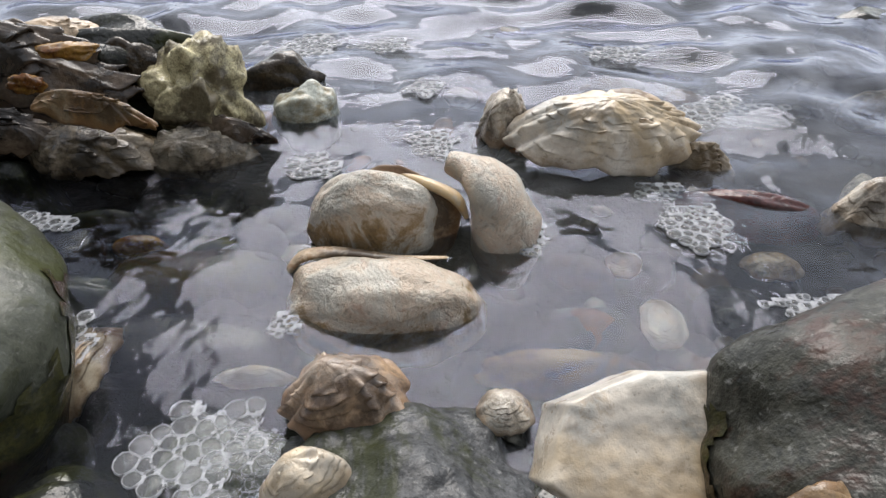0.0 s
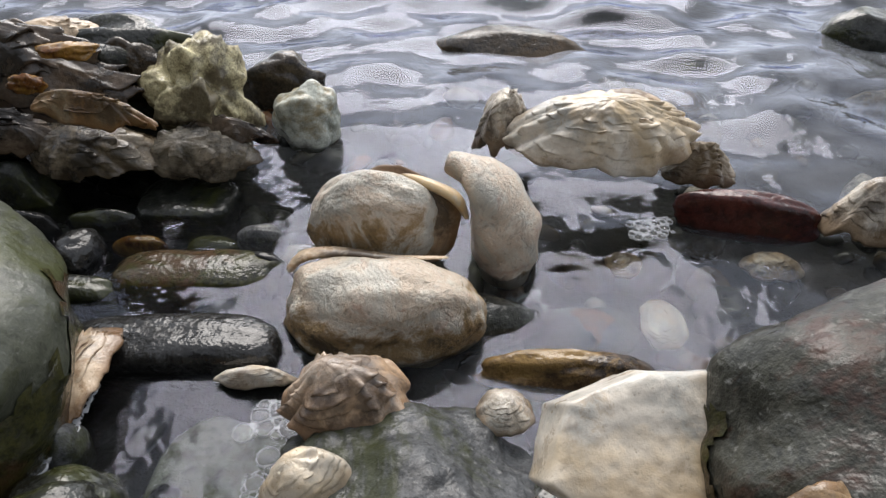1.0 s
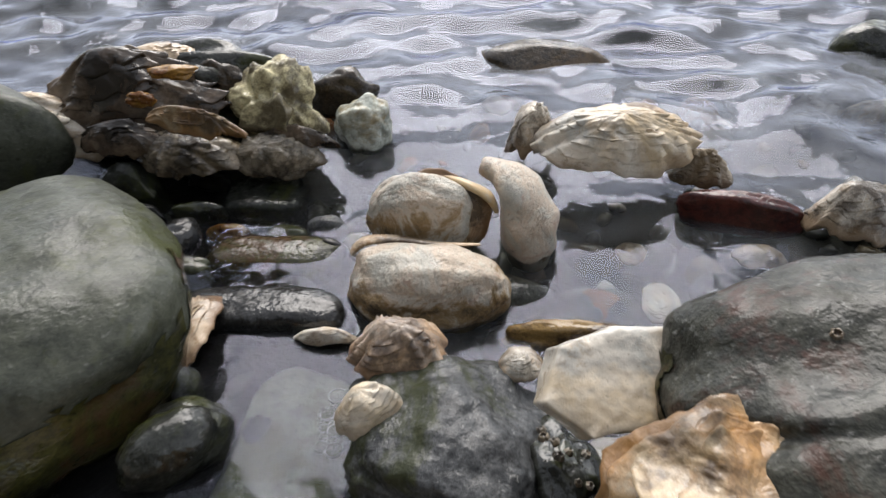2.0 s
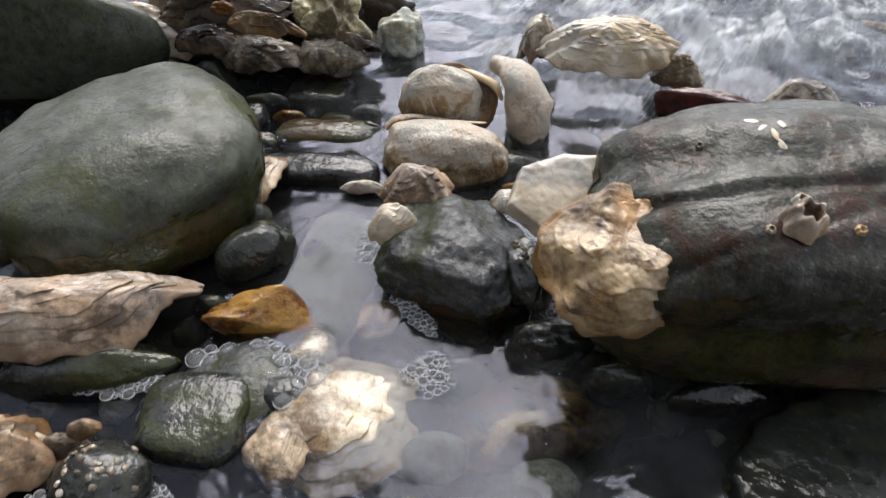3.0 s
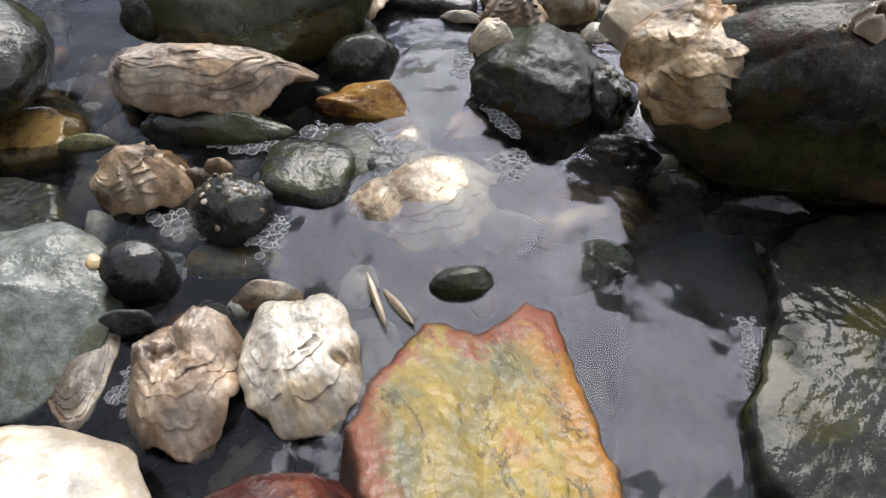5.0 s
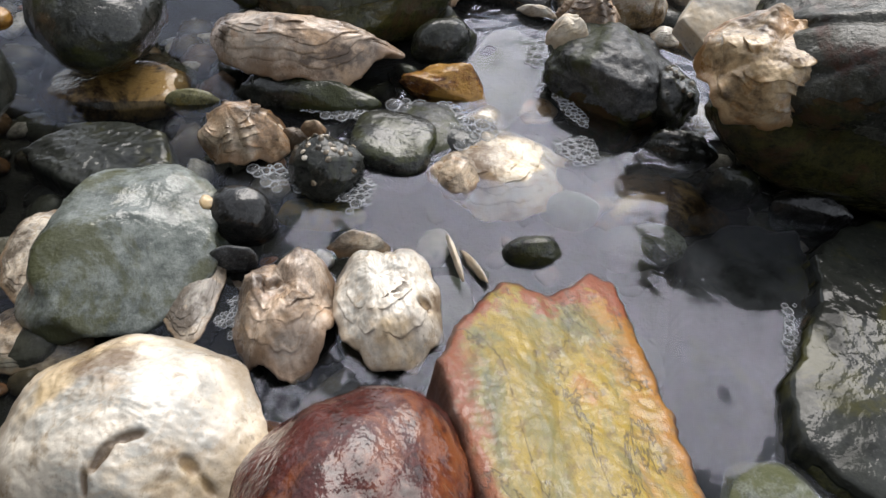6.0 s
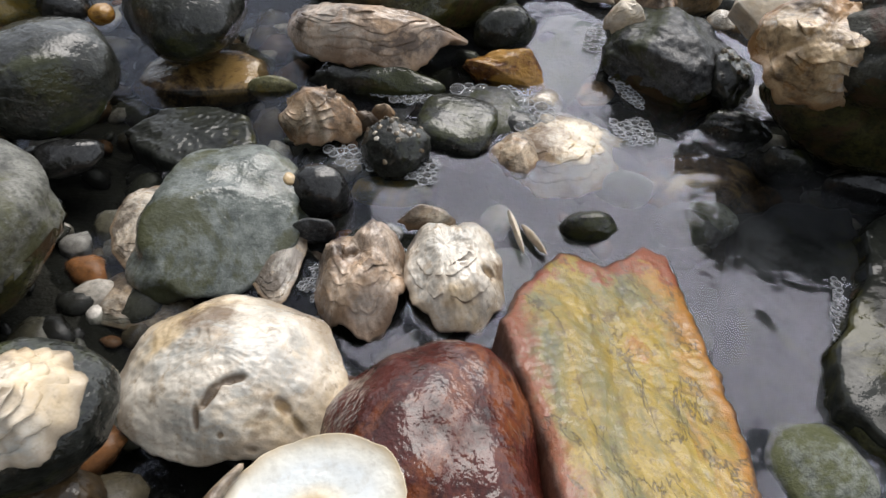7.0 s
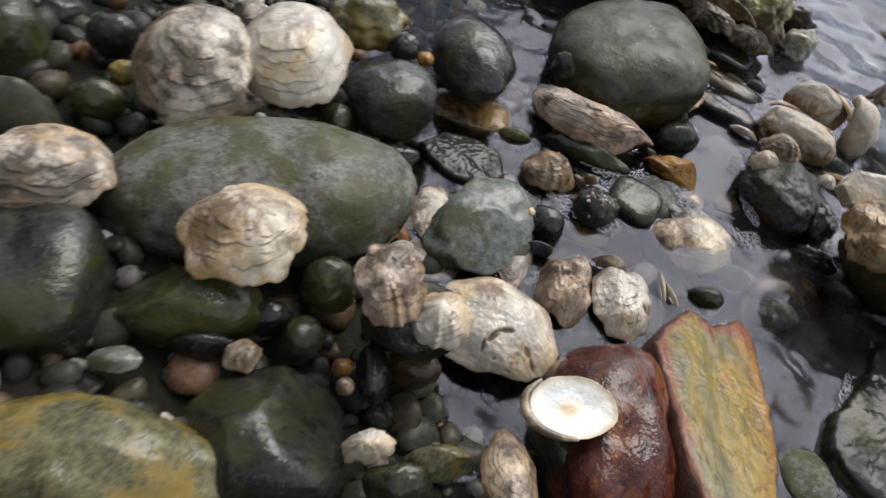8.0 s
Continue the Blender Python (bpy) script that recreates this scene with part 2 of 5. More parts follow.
def limpet_material():
    """Worn slipper limpet: chalky grey, cream and pinkish mottling, scratches, an ochre stain and dark brown towards
    its foot.
    """
    k = Mat("limpet_shell", 0.5)
    big, mid, small, fine = k.noise(42, 6, 0.7, 0.8), k.noise(130, 6, 0.75, 0.8), k.noise(420, 5, 0.75, 0.4), k.noise(1300, 3, 0.7)
    base = k.ramp(big, (0.32, (0.44, 0.43, 0.38)), (0.44, (0.58, 0.54, 0.46)), (0.54, (0.62, 0.50, 0.38)), (0.64, (0.68, 0.64, 0.55)), (0.74, (0.48, 0.47, 0.42)))
    base = k.mix(k.ramp(mid, (0.30, 0.85), (0.44, 0.0)), base, (0.20, 0.17, 0.13))
    base = k.mix(k.ramp(mid, (0.56, 0.0), (0.66, 0.8)), base, (0.70, 0.67, 0.60))
    base = k.mix(k.ramp(k.noise(75, 5, 0.7, 1.4), (0.58, 0.0), (0.68, 0.6)), base, (0.46, 0.29, 0.21))
    base = k.mix(k.ramp(small, (0.30, 0.55), (0.40, 0.0)), base, (0.22, 0.18, 0.13))
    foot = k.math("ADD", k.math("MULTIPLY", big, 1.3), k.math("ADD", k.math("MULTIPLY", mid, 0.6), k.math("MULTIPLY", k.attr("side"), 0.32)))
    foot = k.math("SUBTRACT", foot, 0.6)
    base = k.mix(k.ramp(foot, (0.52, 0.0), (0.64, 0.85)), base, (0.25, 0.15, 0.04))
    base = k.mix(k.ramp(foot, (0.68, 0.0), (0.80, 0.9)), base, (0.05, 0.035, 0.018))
    base = k.mix(k.ramp(fine, (0.3, 0.2), (0.42, 0.0)), base, (0.20, 0.16, 0.12))
    k.set("Base Color", base)
    k.set("Roughness", 0.5)
    n = k.bump(big, 0.006, 0.6)
    n = k.bump(mid, 0.0024, 0.8, n)
    k.film(0.28, 0.4)
    n = k.bump(small, 0.0012, 0.9, n)
    k.bump(fine, 0.0002, 0.5, n)
    return k.m


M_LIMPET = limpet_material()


def nacre_material():
    """The smooth inside of a shell: an ochre scar, bluish white round it, cream towards the rim."""
    k = Mat("shell_inside", 0.3)
    soft, fine = k.noise(70, 4, 0.6, 0.4), k.noise(300, 4, 0.65)
    ring = k.math("ADD", k.attr("ring"), k.math("MULTIPLY", k.math("SUBTRACT", soft, 0.5), 0.3))
    base = k.ramp(ring, (0.10, (0.50, 0.36, 0.19)), (0.26, (0.66, 0.60, 0.48)), (0.40, (0.60, 0.62, 0.60)), (0.62, (0.66, 0.69, 0.69)), (0.84, (0.72, 0.70, 0.62)), (1.0, (0.50, 0.40, 0.26)))
    base = k.mix(k.ramp(fine, (0.36, 0.4), (0.5, 0.0)), base, (0.48, 0.46, 0.40))
    k.set("Base Color", base)
    n = k.bump(soft, 0.0012, 0.4)
    k.bump(fine, 0.0003, 0.4, n)
    k.film(0.2, 0.6)
    return k.m


M_NACRE = nacre_material()


def water_material():
    """Shallow sea water: clear over the pools, clouded with air and silt out in the surf, a mirror at a low angle."""
    k = Mat("sea_water", 0.05)
    n = k.n
    clear, silt, gloss = n.new("ShaderNodeBsdfTransparent"), n.new("ShaderNodeBsdfDiffuse"), n.new("ShaderNodeBsdfGlossy")
    clear.inputs[0].default_value = (0.74, 0.76, 0.74, 1)
    silt.inputs[0].default_value = (0.44, 0.46, 0.49, 1)
    gloss.inputs["Roughness"].default_value = 0.05
    gloss.inputs["Color"].default_value = (0.73, 0.76, 0.91, 1)
    body, top, fres = n.new("ShaderNodeMixShader"), n.new("ShaderNodeMixShader"), n.new("ShaderNodeFresnel")
    fres.inputs["IOR"].default_value = 1.36
    cloudy = k.ramp(k.noise(16, 5, 0.62, 0.8), (0.40, 0.0), (0.72, 0.10))
    surf = k.ramp(k.noise(15, 6, 0.72, 1.6), (0.38, 0.05), (0.66, 0.42))
    sep = n.new("ShaderNodeSeparateXYZ")
    tc = n.new("ShaderNodeTexCoord")
    k.l.new(tc.outputs["Object"], sep.inputs[0])
    out = k.math("ADD", k.math("MULTIPLY", k.math("SUBTRACT", sep.outputs[1], 0.19), 6.0), k.math("MULTIPLY", sep.outputs[0], 1.6))
    still = k.ramp(k.math("ADD", k.math("MULTIPLY", sep.outputs[0], 5.0), k.math("ADD", k.math("MULTIPLY", k.noise(9, 3), 0.5), 0.42)), (0.1, 0.0), (0.75, 1.0))
    cloudy = k.mix(still, 0.004, cloudy)
    k.l.new(k.mix(k.ramp(k.math("ADD", out, k.math("MULTIPLY", k.noise(12, 3), 0.3)), (0.1, 0.0), (0.95, 1.0)), cloudy, surf), body.inputs[0])
    k.l.new(clear.outputs[0], body.inputs[1])
    k.l.new(silt.outputs[0], body.inputs[2])
    k.l.new(fres.outputs[0], top.inputs[0])
    k.l.new(body.outputs[0], top.inputs[1])
    k.l.new(gloss.outputs[0], top.inputs[2])
    k.l.new(top.outputs[0], k.out.inputs["Surface"])
    b = n.new("ShaderNodeBump")
    b.inputs["Distance"].default_value, b.inputs["Strength"].default_value = 0.005, 0.8
    k.l.new(k.math("ADD", k.noise(16, 2, 0.45), k.math("MULTIPLY", k.noise(52, 3, 0.5), 0.36)), b.inputs["Height"])
    k.l.new(b.outputs[0], gloss.inputs["Normal"])
    k.l.new(b.outputs[0], fres.inputs["Normal"])
    return k.m


def bubble_material():
    """A bubble's film: clear, faintly milky, and shiny towards its rim."""
    k = Mat("bubble_film", 0.05)
    n = k.n
    clear, milk, gloss = n.new("ShaderNodeBsdfTransparent"), n.new("ShaderNodeBsdfDiffuse"), n.new("ShaderNodeBsdfGlossy")
    body, mixer, fres = n.new("ShaderNodeMixShader"), n.new("ShaderNodeMixShader"), n.new("ShaderNodeFresnel")
    gloss.inputs["Roughness"].default_value = 0.04
    milk.inputs[0].default_value = (0.8, 0.82, 0.84, 1)
    clear.inputs[0].default_value = (0.95, 0.96, 0.97, 1)
    body.inputs[0].default_value = 0.10
    fres.inputs["IOR"].default_value = 1.2
    k.l.new(clear.outputs[0], body.inputs[1])
    k.l.new(milk.outputs[0], body.inputs[2])
    k.l.new(fres.outputs[0], mixer.inputs[0])
    k.l.new(body.outputs[0], mixer.inputs[1])
    k.l.new(gloss.outputs[0], mixer.inputs[2])
    k.l.new(mixer.outputs[0], k.out.inputs["Surface"])
    return k.m


def foam_material():
    k = Mat("white_foam", 0.6)
    k.set("Specular IOR Level", 0.15)
    k.set("Base Color", k.ramp(k.noise(300, 3), (0.3, (0.50, 0.52, 0.55)), (0.7, (0.72, 0.73, 0.75))))
    k.set("Alpha", k.ramp(k.noise(500, 3), (0.35, 0.3), (0.65, 0.75)))
    return k.m


def film_material():
    """The milky skin between the bubbles of a raft, thin and torn in places."""
    k = Mat("milky_film", 0.6)
    k.set("Specular IOR Level", 0.1)
    k.set("Base Color", k.ramp(k.noise(240, 3), (0.3, (0.42, 0.44, 0.47)), (0.7, (0.60, 0.61, 0.64))))
    k.set("Alpha", k.ramp(k.noise(150, 5, 0.7), (0.34, 0.25), (0.60, 0.75)))
    return k.m


def surge_material():
    """Water white with air: streaks of foam drawn out along the flow over clear gaps, pimpled with bubbles."""
    k = Mat("aerated_water", 0.3)
    k.set("Specular IOR Level", 0.25)
    plain, squash = k.co, k.n.new("ShaderNodeVectorMath")
    squash.operation, squash.inputs[1].default_value = "MULTIPLY", (1.0, 0.45, 1.0)
    k.l.new(k.co, squash.inputs[0])
    k.co = squash.outputs[0]
    streak, fine = k.noise(38, 8, 0.72, 1.0), k.noise(150, 6, 0.7, 0.8)
    k.co = plain
    cells, froth = k.cells(170), k.cells(420)
    k.set("Base Color", k.mix(k.ramp(fine, (0.4, 0.0), (0.6, 1.0)), (0.42, 0.45, 0.49), (0.70, 0.72, 0.74)))
    air = k.math("ADD", k.math("ADD", streak, k.math("MULTIPLY", k.math("SUBTRACT", fine, 0.5), 0.9)), k.math("MULTIPLY", k.math("SUBTRACT", cells, 0.4), 0.25))
    k.set("Alpha", k.ramp(air, (0.38, 0.04), (0.54, 0.34), (0.74, 0.7)))
    n = k.bump(streak, 0.003, 0.4)
    n = k.bump(cells, 0.0016, -0.5, n)
    k.bump(froth, 0.0006, -0.5, n)
    return k.m


M_WATER, M_BUBBLE, M_FOAM, M_FILM, M_SURGE = water_material(), bubble_material(), foam_material(), film_material(), surge_material()


def seabed_material():
    k = Mat("gravelly_silt", 0.4)
    base = k.ramp(k.noise(30, 6, 0.7, 0.4), (0.3, (0.008, 0.008, 0.007)), (0.7, (0.030, 0.030, 0.024)))
    base = k.mix(k.ramp(k.noise(150, 5, 0.7, 0.6), (0.4, 0.0), (0.6, 0.8)), base, (0.02, 0.02, 0.016))
    k.set("Base Color", base)
    k.set("Specular IOR Level", 0.05)
    k.bump(k.noise(220, 5, 0.7), 0.003, 0.8)
    return k.m


M_BED = seabed_material()


# ---- shapes ----
def rnd(seed):
    return random.Random(seed * 7919 + 13)


def stone_mesh(a, b, c, seed, box=0.0, lumps=0.12, facets=0, grit=0.012, sub=4, grooves=()):
    """A stone of half sizes a, b, c: rounded or boxy, worn lumps, broken faces, grit."""
    bm = bmesh.new()
    bmesh.ops.create_icosphere(bm, subdivisions=sub, radius=1.0)
    r = rnd(seed)
    off = Vector((r.uniform(-50, 50), r.uniform(-50, 50), r.uniform(-50, 50)))
    planes = [(Vector((r.gauss(0, 1), r.gauss(0, 1), r.gauss(0, 0.9))).normalized(), r.uniform(0.55, 0.86)) for _ in range(facets)]
    p = 2 + 5 * box
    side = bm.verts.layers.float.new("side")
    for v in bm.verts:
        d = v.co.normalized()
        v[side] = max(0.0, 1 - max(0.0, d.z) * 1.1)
        q = d * (abs(d.x) ** p + abs(d.y) ** p + abs(d.z) ** p) ** (-1 / p)
        q *= 1 + lumps * noise.noise(d * 1.3 + off) + 0.5 * lumps * noise.noise(d * 3.1 + off)
        for n, far in planes:
            over = q.dot(n) - far
            if over > 0:
                q -= n * over * 0.92
        for gx, gy, gz, k, deep, wide in grooves:
            f = d.x * gx + d.y * gy + d.z * gz - k + 0.06 * noise.noise(d * 4 + off)
            q *= 1 - deep * math.exp(-((f / wide) ** 2))
        w = Vector((q.x * a, q.y * b, q.z * c))
        s = (a + b + c) / 3
        q *= 1 + grit * (noise.noise(w * (9 / s) + off) + 0.6 * noise.noise(w * (22 / s) + off))
        v.co = (q.x * a, q.y * b, q.z * c)
    for f in bm.faces:
        f.smooth = True
    return bm


def shell_mesh(a, b, c, seed, lay=3, step=0.06, lip=0.035, frill=0.15, ruffles=6, umbo=(-0.45, 0.0), ragged=0.12, bend=0.16, rough=0.03, curve=0.0, dents=()):
    """An oyster valve: overlapping growth plates, each with its own ragged lip and thickness, spread from an off-centre beak over one domed form.
    curve bends it sideways; dents are holes and grooves (x, y, half length, half width, turn, depth)."""
    r = rnd(seed)
    off = Vector((r.uniform(-50, 50), r.uniform(-50, 50), r.uniform(-50, 50)))
    segs, rings = (168, 14) if max(a, b) > 0.018 else (80, 8)
    bm = bmesh.new()
    tag, darkness = bm.verts.layers.float.new("ring"), bm.verts.layers.float.new("lip")
    plates = lay + 2
    if plates < 4 and max(a, b) > 0.018:
        segs, rings = 216, 64 // plates
    under = None
    hollows = [(x, y, p, q, math.cos(radians(turn)), math.sin(radians(turn)), deep) for x, y, p, q, turn, deep in dents]
    for k in range(plates):
        last = k == plates - 1
        s = 1.0 if last else 0.36 + 0.60 * ((k + 1) / plates) ** 0.85 + r.uniform(-0.03, 0.03)
        cx, cy = umbo[0] * (1 - s), umbo[1] * (1 - s)
        start = 0.0 if k == 0 else 0.45
        rows = [[] for _ in range(rings + 1)]
        for j in range(segs):
            th = 2 * math.pi * j / segs
            cs, sn = math.cos(th), math.sin(th)
            e = Vector((cs, sn, 0))
            low, own, tiny = noise.noise(e * 1.2 + off), noise.noise(e * 2.9 + off * (1.3 + 0.37 * k)), noise.noise(e * 10 + off * (2 + k))
            wavy = math.sin(ruffles * th + 6 * noise.noise(e * 1.1 - off) + 0.9 * k) * (0.55 + 0.9 * noise.noise(e * 2.1 + off * 0.5))
            out = s * (1 + ragged * (low + 0.7 * own + 0.2 * tiny) + 0.16 * frill * wavy)
            proud = 0.55 + 0.8 * noise.noise(e * 1.6 + off * (4 + 0.9 * k)) if not last else 1.0
            for i in range(rings + 1):
                q = start + (1 - start) * (i / rings) ** 0.8
                x, y = cx + q * out * cs, cy + q * out * sn
                g = Vector((x, y, 0)) + off
                z = c * (1 - 0.9 * min(1.35, math.hypot(x, y)) ** 2.4) + bend * c * noise.noise(g * 1.7)
                z += 0.75 * rough * c * (noise.noise(g * 5) + 0.6 * noise.noise(g * 13) + 0.35 * noise.noise(g * 30))
                z += 0.42 * step * c * (plates - 1 - k) * (1 + (proud - 1) * q * q) + lip * c * q ** 8 * (0.7 + own) + 0.55 * frill * c * s * q ** 6 * wavy
                px, py, mark = a * x, b * y + curve * a * x * x, 0.0
                for hx, hy, hp, hq, hc, hs, deep in hollows:
                    u, w = (px - hx) * hc + (py - hy) * hs, (py - hy) * hc - (px - hx) * hs
                    d = (u / hp) ** 2 + (w / hq) ** 2
                    if d < 4:
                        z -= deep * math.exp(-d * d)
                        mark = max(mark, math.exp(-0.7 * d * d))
                v = bm.verts.new((px, py, z))
                v[tag], v[darkness] = s * q, mark
                rows[i].append(v)
        thick = max(0.0005, 0.045 * abs(c)) * (1.8 if last else 1.0)
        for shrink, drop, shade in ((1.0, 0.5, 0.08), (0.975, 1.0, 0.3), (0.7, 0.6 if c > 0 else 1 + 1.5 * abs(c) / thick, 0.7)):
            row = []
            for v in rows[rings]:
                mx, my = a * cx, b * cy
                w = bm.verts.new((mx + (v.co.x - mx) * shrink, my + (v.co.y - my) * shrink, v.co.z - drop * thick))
                w[tag], w[darkness] = v[tag], shade
                row.append(w)
            rows.append(row)
        for one, two in zip(rows[:-1], rows[1:]):
            for j in range(segs):
                m = (j + 1) % segs
                bm.faces.new((one[j], two[j], two[m], one[m]))
        if under:
            for j in range(segs):
                m = (j + 1) % segs
                bm.faces.new((under[j], rows[0][j], rows[0][m], under[m]))
        under = rows[-1]
        if last:
            bm.faces.new(list(reversed(rows[-1])))
        if k == 0:
            beak = rows[0]
    bmesh.ops.remove_doubles(bm, verts=beak, dist=1e-6)
    for f in bm.faces:
        f.smooth = True
    return bm


def slab_mesh(outline, top, deep, seed, relief=0.002, slope=(0.0, 0.0), rounding=0.16):
    """A broken flat stone: an outline of corners about its middle, a rough bedded upper face, chipped edges and steep sides."""
    off = Vector((seed * 1.9, seed * 0.7, seed * 2.3))
    segs, rings = 264, 34
    bm = bmesh.new()
    side = bm.verts.layers.float.new("side")
    corners = [Vector((x, y, 0)) for x, y in outline]
    rows = [[] for _ in range(rings + 9)]
    for j in range(segs):
        th = 2 * math.pi * j / segs
        d, far = Vector((math.cos(th), math.sin(th), 0)), 0.0
        for p, q in zip(corners, corners[1:] + corners[:1]):
            edge = q - p
            across = d.x * edge.y - d.y * edge.x
            if abs(across) > 1e-12:
                t, u = (p.x * edge.y - p.y * edge.x) / across, (p.x * d.y - p.y * d.x) / across
                if t > 0 and -1e-6 <= u <= 1 + 1e-6:
                    far = max(far, t)
        rim = d * far
        far *= 1 + 0.035 * noise.noise(rim * 120 + off) + 0.02 * noise.noise(rim * 330 + off)
        for i in range(rings + 9):
            q = min(1.0, i / rings)
            p = d * far * (q ** 0.9)
            bedded = Vector((p.x * 0.35, p.y, 0))
            z = top + slope[0] * p.x + slope[1] * p.y + relief * (noise.noise(bedded * 60 + off) + 0.6 * noise.noise(bedded * 150 + off) - 0.5 * abs(noise.noise(bedded * 95 - off)) + 0.35 * noise.noise(p * 420 + off))
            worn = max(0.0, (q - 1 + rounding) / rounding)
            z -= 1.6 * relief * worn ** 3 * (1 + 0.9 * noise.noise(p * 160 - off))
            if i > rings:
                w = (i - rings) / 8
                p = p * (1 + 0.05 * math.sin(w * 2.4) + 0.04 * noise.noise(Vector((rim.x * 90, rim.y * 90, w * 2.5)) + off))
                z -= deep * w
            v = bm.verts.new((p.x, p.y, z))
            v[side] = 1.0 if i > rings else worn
            rows[i].append(v)
    for one, two in zip(rows[:-1], rows[1:]):
        for j in range(segs):
            m = (j + 1) % segs
            bm.faces.new((one[j], two[j], two[m], one[m]))
    bm.faces.new(list(reversed(rows[-1])))
    for f in bm.faces:
        f.smooth = True
    return bm


def swept_mesh(path, radii, flat=1.0, seed=0, sides=18, steps=6):
    """A tapering rounded body along a bent line, flattened across by the factor flat."""
    pts = [Vector(p) for p in path]
    line, size = [], []
    for n in range(len(pts) - 1):
        p0, p1, p2, p3 = pts[max(n - 1, 0)], pts[n], pts[n + 1], pts[min(n + 2, len(pts) - 1)]
        for s in range(steps):
            t = s / steps
            line.append(0.5 * (2 * p1 + (p2 - p0) * t + (2 * p0 - 5 * p1 + 4 * p2 - p3) * t * t + (3 * p1 - p0 - 3 * p2 + p3) * t ** 3))
            size.append(radii[n] * (1 - t) + radii[n + 1] * t)
    line.append(pts[-1])
    size.append(radii[-1])
    bm = bmesh.new()
    rows = []
    off = Vector((seed * 3.3, seed * 1.7, 5))
    side = None
    for n, p in enumerate(line):
        d = (line[min(n + 1, len(line) - 1)] - line[max(n - 1, 0)]).normalized()
        side = (Vector((0, 1, 0.01)) - d * d.y).normalized() if side is None else (side - d * side.dot(d)).normalized()
        up = d.cross(side)
        row = []
        for k in range(sides):
            th = 2 * math.pi * k / sides
            q = p + size[n] * (side * flat * math.cos(th) + up * math.sin(th))
            row.append(bm.verts.new(q + (q - p) * 0.18 * noise.noise(q * 110 + off)))
        rows.append(row)
    for one, two in zip(rows[:-1], rows[1:]):
        for k in range(sides):
            bm.faces.new((one[k], one[(k + 1) % sides], two[(k + 1) % sides], two[k]))
    for row, p, d in ((rows[0], line[0] - (line[1] - line[0]) * 0.6, -1), (rows[-1], line[-1] + (line[-1] - line[-2]) * 0.6, 1)):
        tip = bm.verts.new(p)
        for k in range(sides):
            bm.faces.new((row[k], row[(k + 1) % sides], tip))
    bmesh.ops.recalc_face_normals(bm, faces=bm.faces)
    for f in bm.faces:
        f.smooth = True
    return bm


def mesh_of(name, bm, material):
    me = bpy.data.meshes.new(name)
    bm.to_mesh(me)
    bm.free()
    me.materials.append(material)
    return me


def part(name, bm, material, parent, m=None, label=""):
    ob = new(name, mesh_of(name, bm, material))
    ob.parent = parent
    if m is not None:
        ob.matrix_basis = m
    return tagged(ob, label) if label else ob


def algae_skin(body, level, seed, amount=0.25, name="algae_film", material=None):
    """A thin film of weed on the part of a stone below a ragged line at the height level, in the stone's own space."""
    bm = bmesh.new()
    bm.from_mesh(body.data)
    high = max(abs(v.co.z) for v in bm.verts)
    gone = [f for f in bm.faces if (c := f.calc_center_median()).z > level + amount * high * (noise.noise(c * 45 + Vector((seed, 0, 0))) + 0.5 * noise.noise(c * 170))]
    bmesh.ops.delete(bm, geom=gone, context="FACES")
    for v in bm.verts:
        v.co += v.normal * 0.0005
    ob = part(name, bm, material or M_ALGAE, body.parent if body.parent else body, body.matrix_basis.copy() if body.parent else None)
    return ob


def on_top(body, x, y):
    """The point and normal of a stone's surface right under the world place x, y."""
    bpy.context.view_layer.update()
    inv = body.matrix_world.inverted()
    hit, p, n, _ = body.ray_cast(inv @ Vector((x, y, 1.0)), inv.to_3x3() @ Vector((0, 0, -1)))
    return (body.matrix_world @ p, (body.matrix_world.to_3x3() @ n).normalized()) if hit else (Vector((x, y, 0.0)), Vector((0, 0, 1)))


def thing(name, m, label, category, group="", kind=""):
    ob = new(name)
    ob.empty_display_size = 0.01
    ob.matrix_basis = m
    return tagged(ob, label, category, group, kind)


def stone(name, where, half, turn, seed, material, label, tip=(0, 0), group="stones of the shore", **shape):
    """One loose stone as one mesh, at its centre."""
    ob = new(name, mesh_of(name, stone_mesh(*half, seed, **shape), material))
    ob.matrix_basis = pose(*where, tip[0], tip[1], turn)
    return tagged(ob, label, "stone" if "boulder" not in name else "boulder", group)


def oyster(name, where, half, turn, seed, material, label, tip=(0, 0), group="shells of the shore", **shape):
    ob = new(name, mesh_of(name, shell_mesh(*half, seed, **shape), material))
    ob.matrix_basis = pose(*where, tip[0], tip[1], turn)
    return tagged(ob, label, "oyster", group)


# ---- the shore bed ----
def ground_height(x, y):
    d = -0.6 * x - 0.8 * y
    # past d 0.78 an added unseen bank rises behind the camera, to block light
    return -0.018 + 0.28 * max(0.0, d - 0.185) + 0.95 * max(0.0, d - 0.78) - 0.05 * max(0.0, y - 0.25) - 0.04 * max(0.0, x - 0.15)


def spread(lo, hi, fine_lo, fine_hi, step):
    """Grid lines: fine in the middle, ever wider to both ends."""
    mid = list(np.arange(fine_lo, fine_hi + step / 2, step))
    left, right, w = [], [], step
    while fine_lo - (left[-1] if left else fine_lo) < fine_lo - lo:
        w *= 1.35
        left.append((left[-1] if left else fine_lo) - w)
    w = step
    while (right[-1] if right else fine_hi) < hi:
        w *= 1.35
        right.append((right[-1] if right else fine_hi) + w)
    return left[::-1] + mid + right


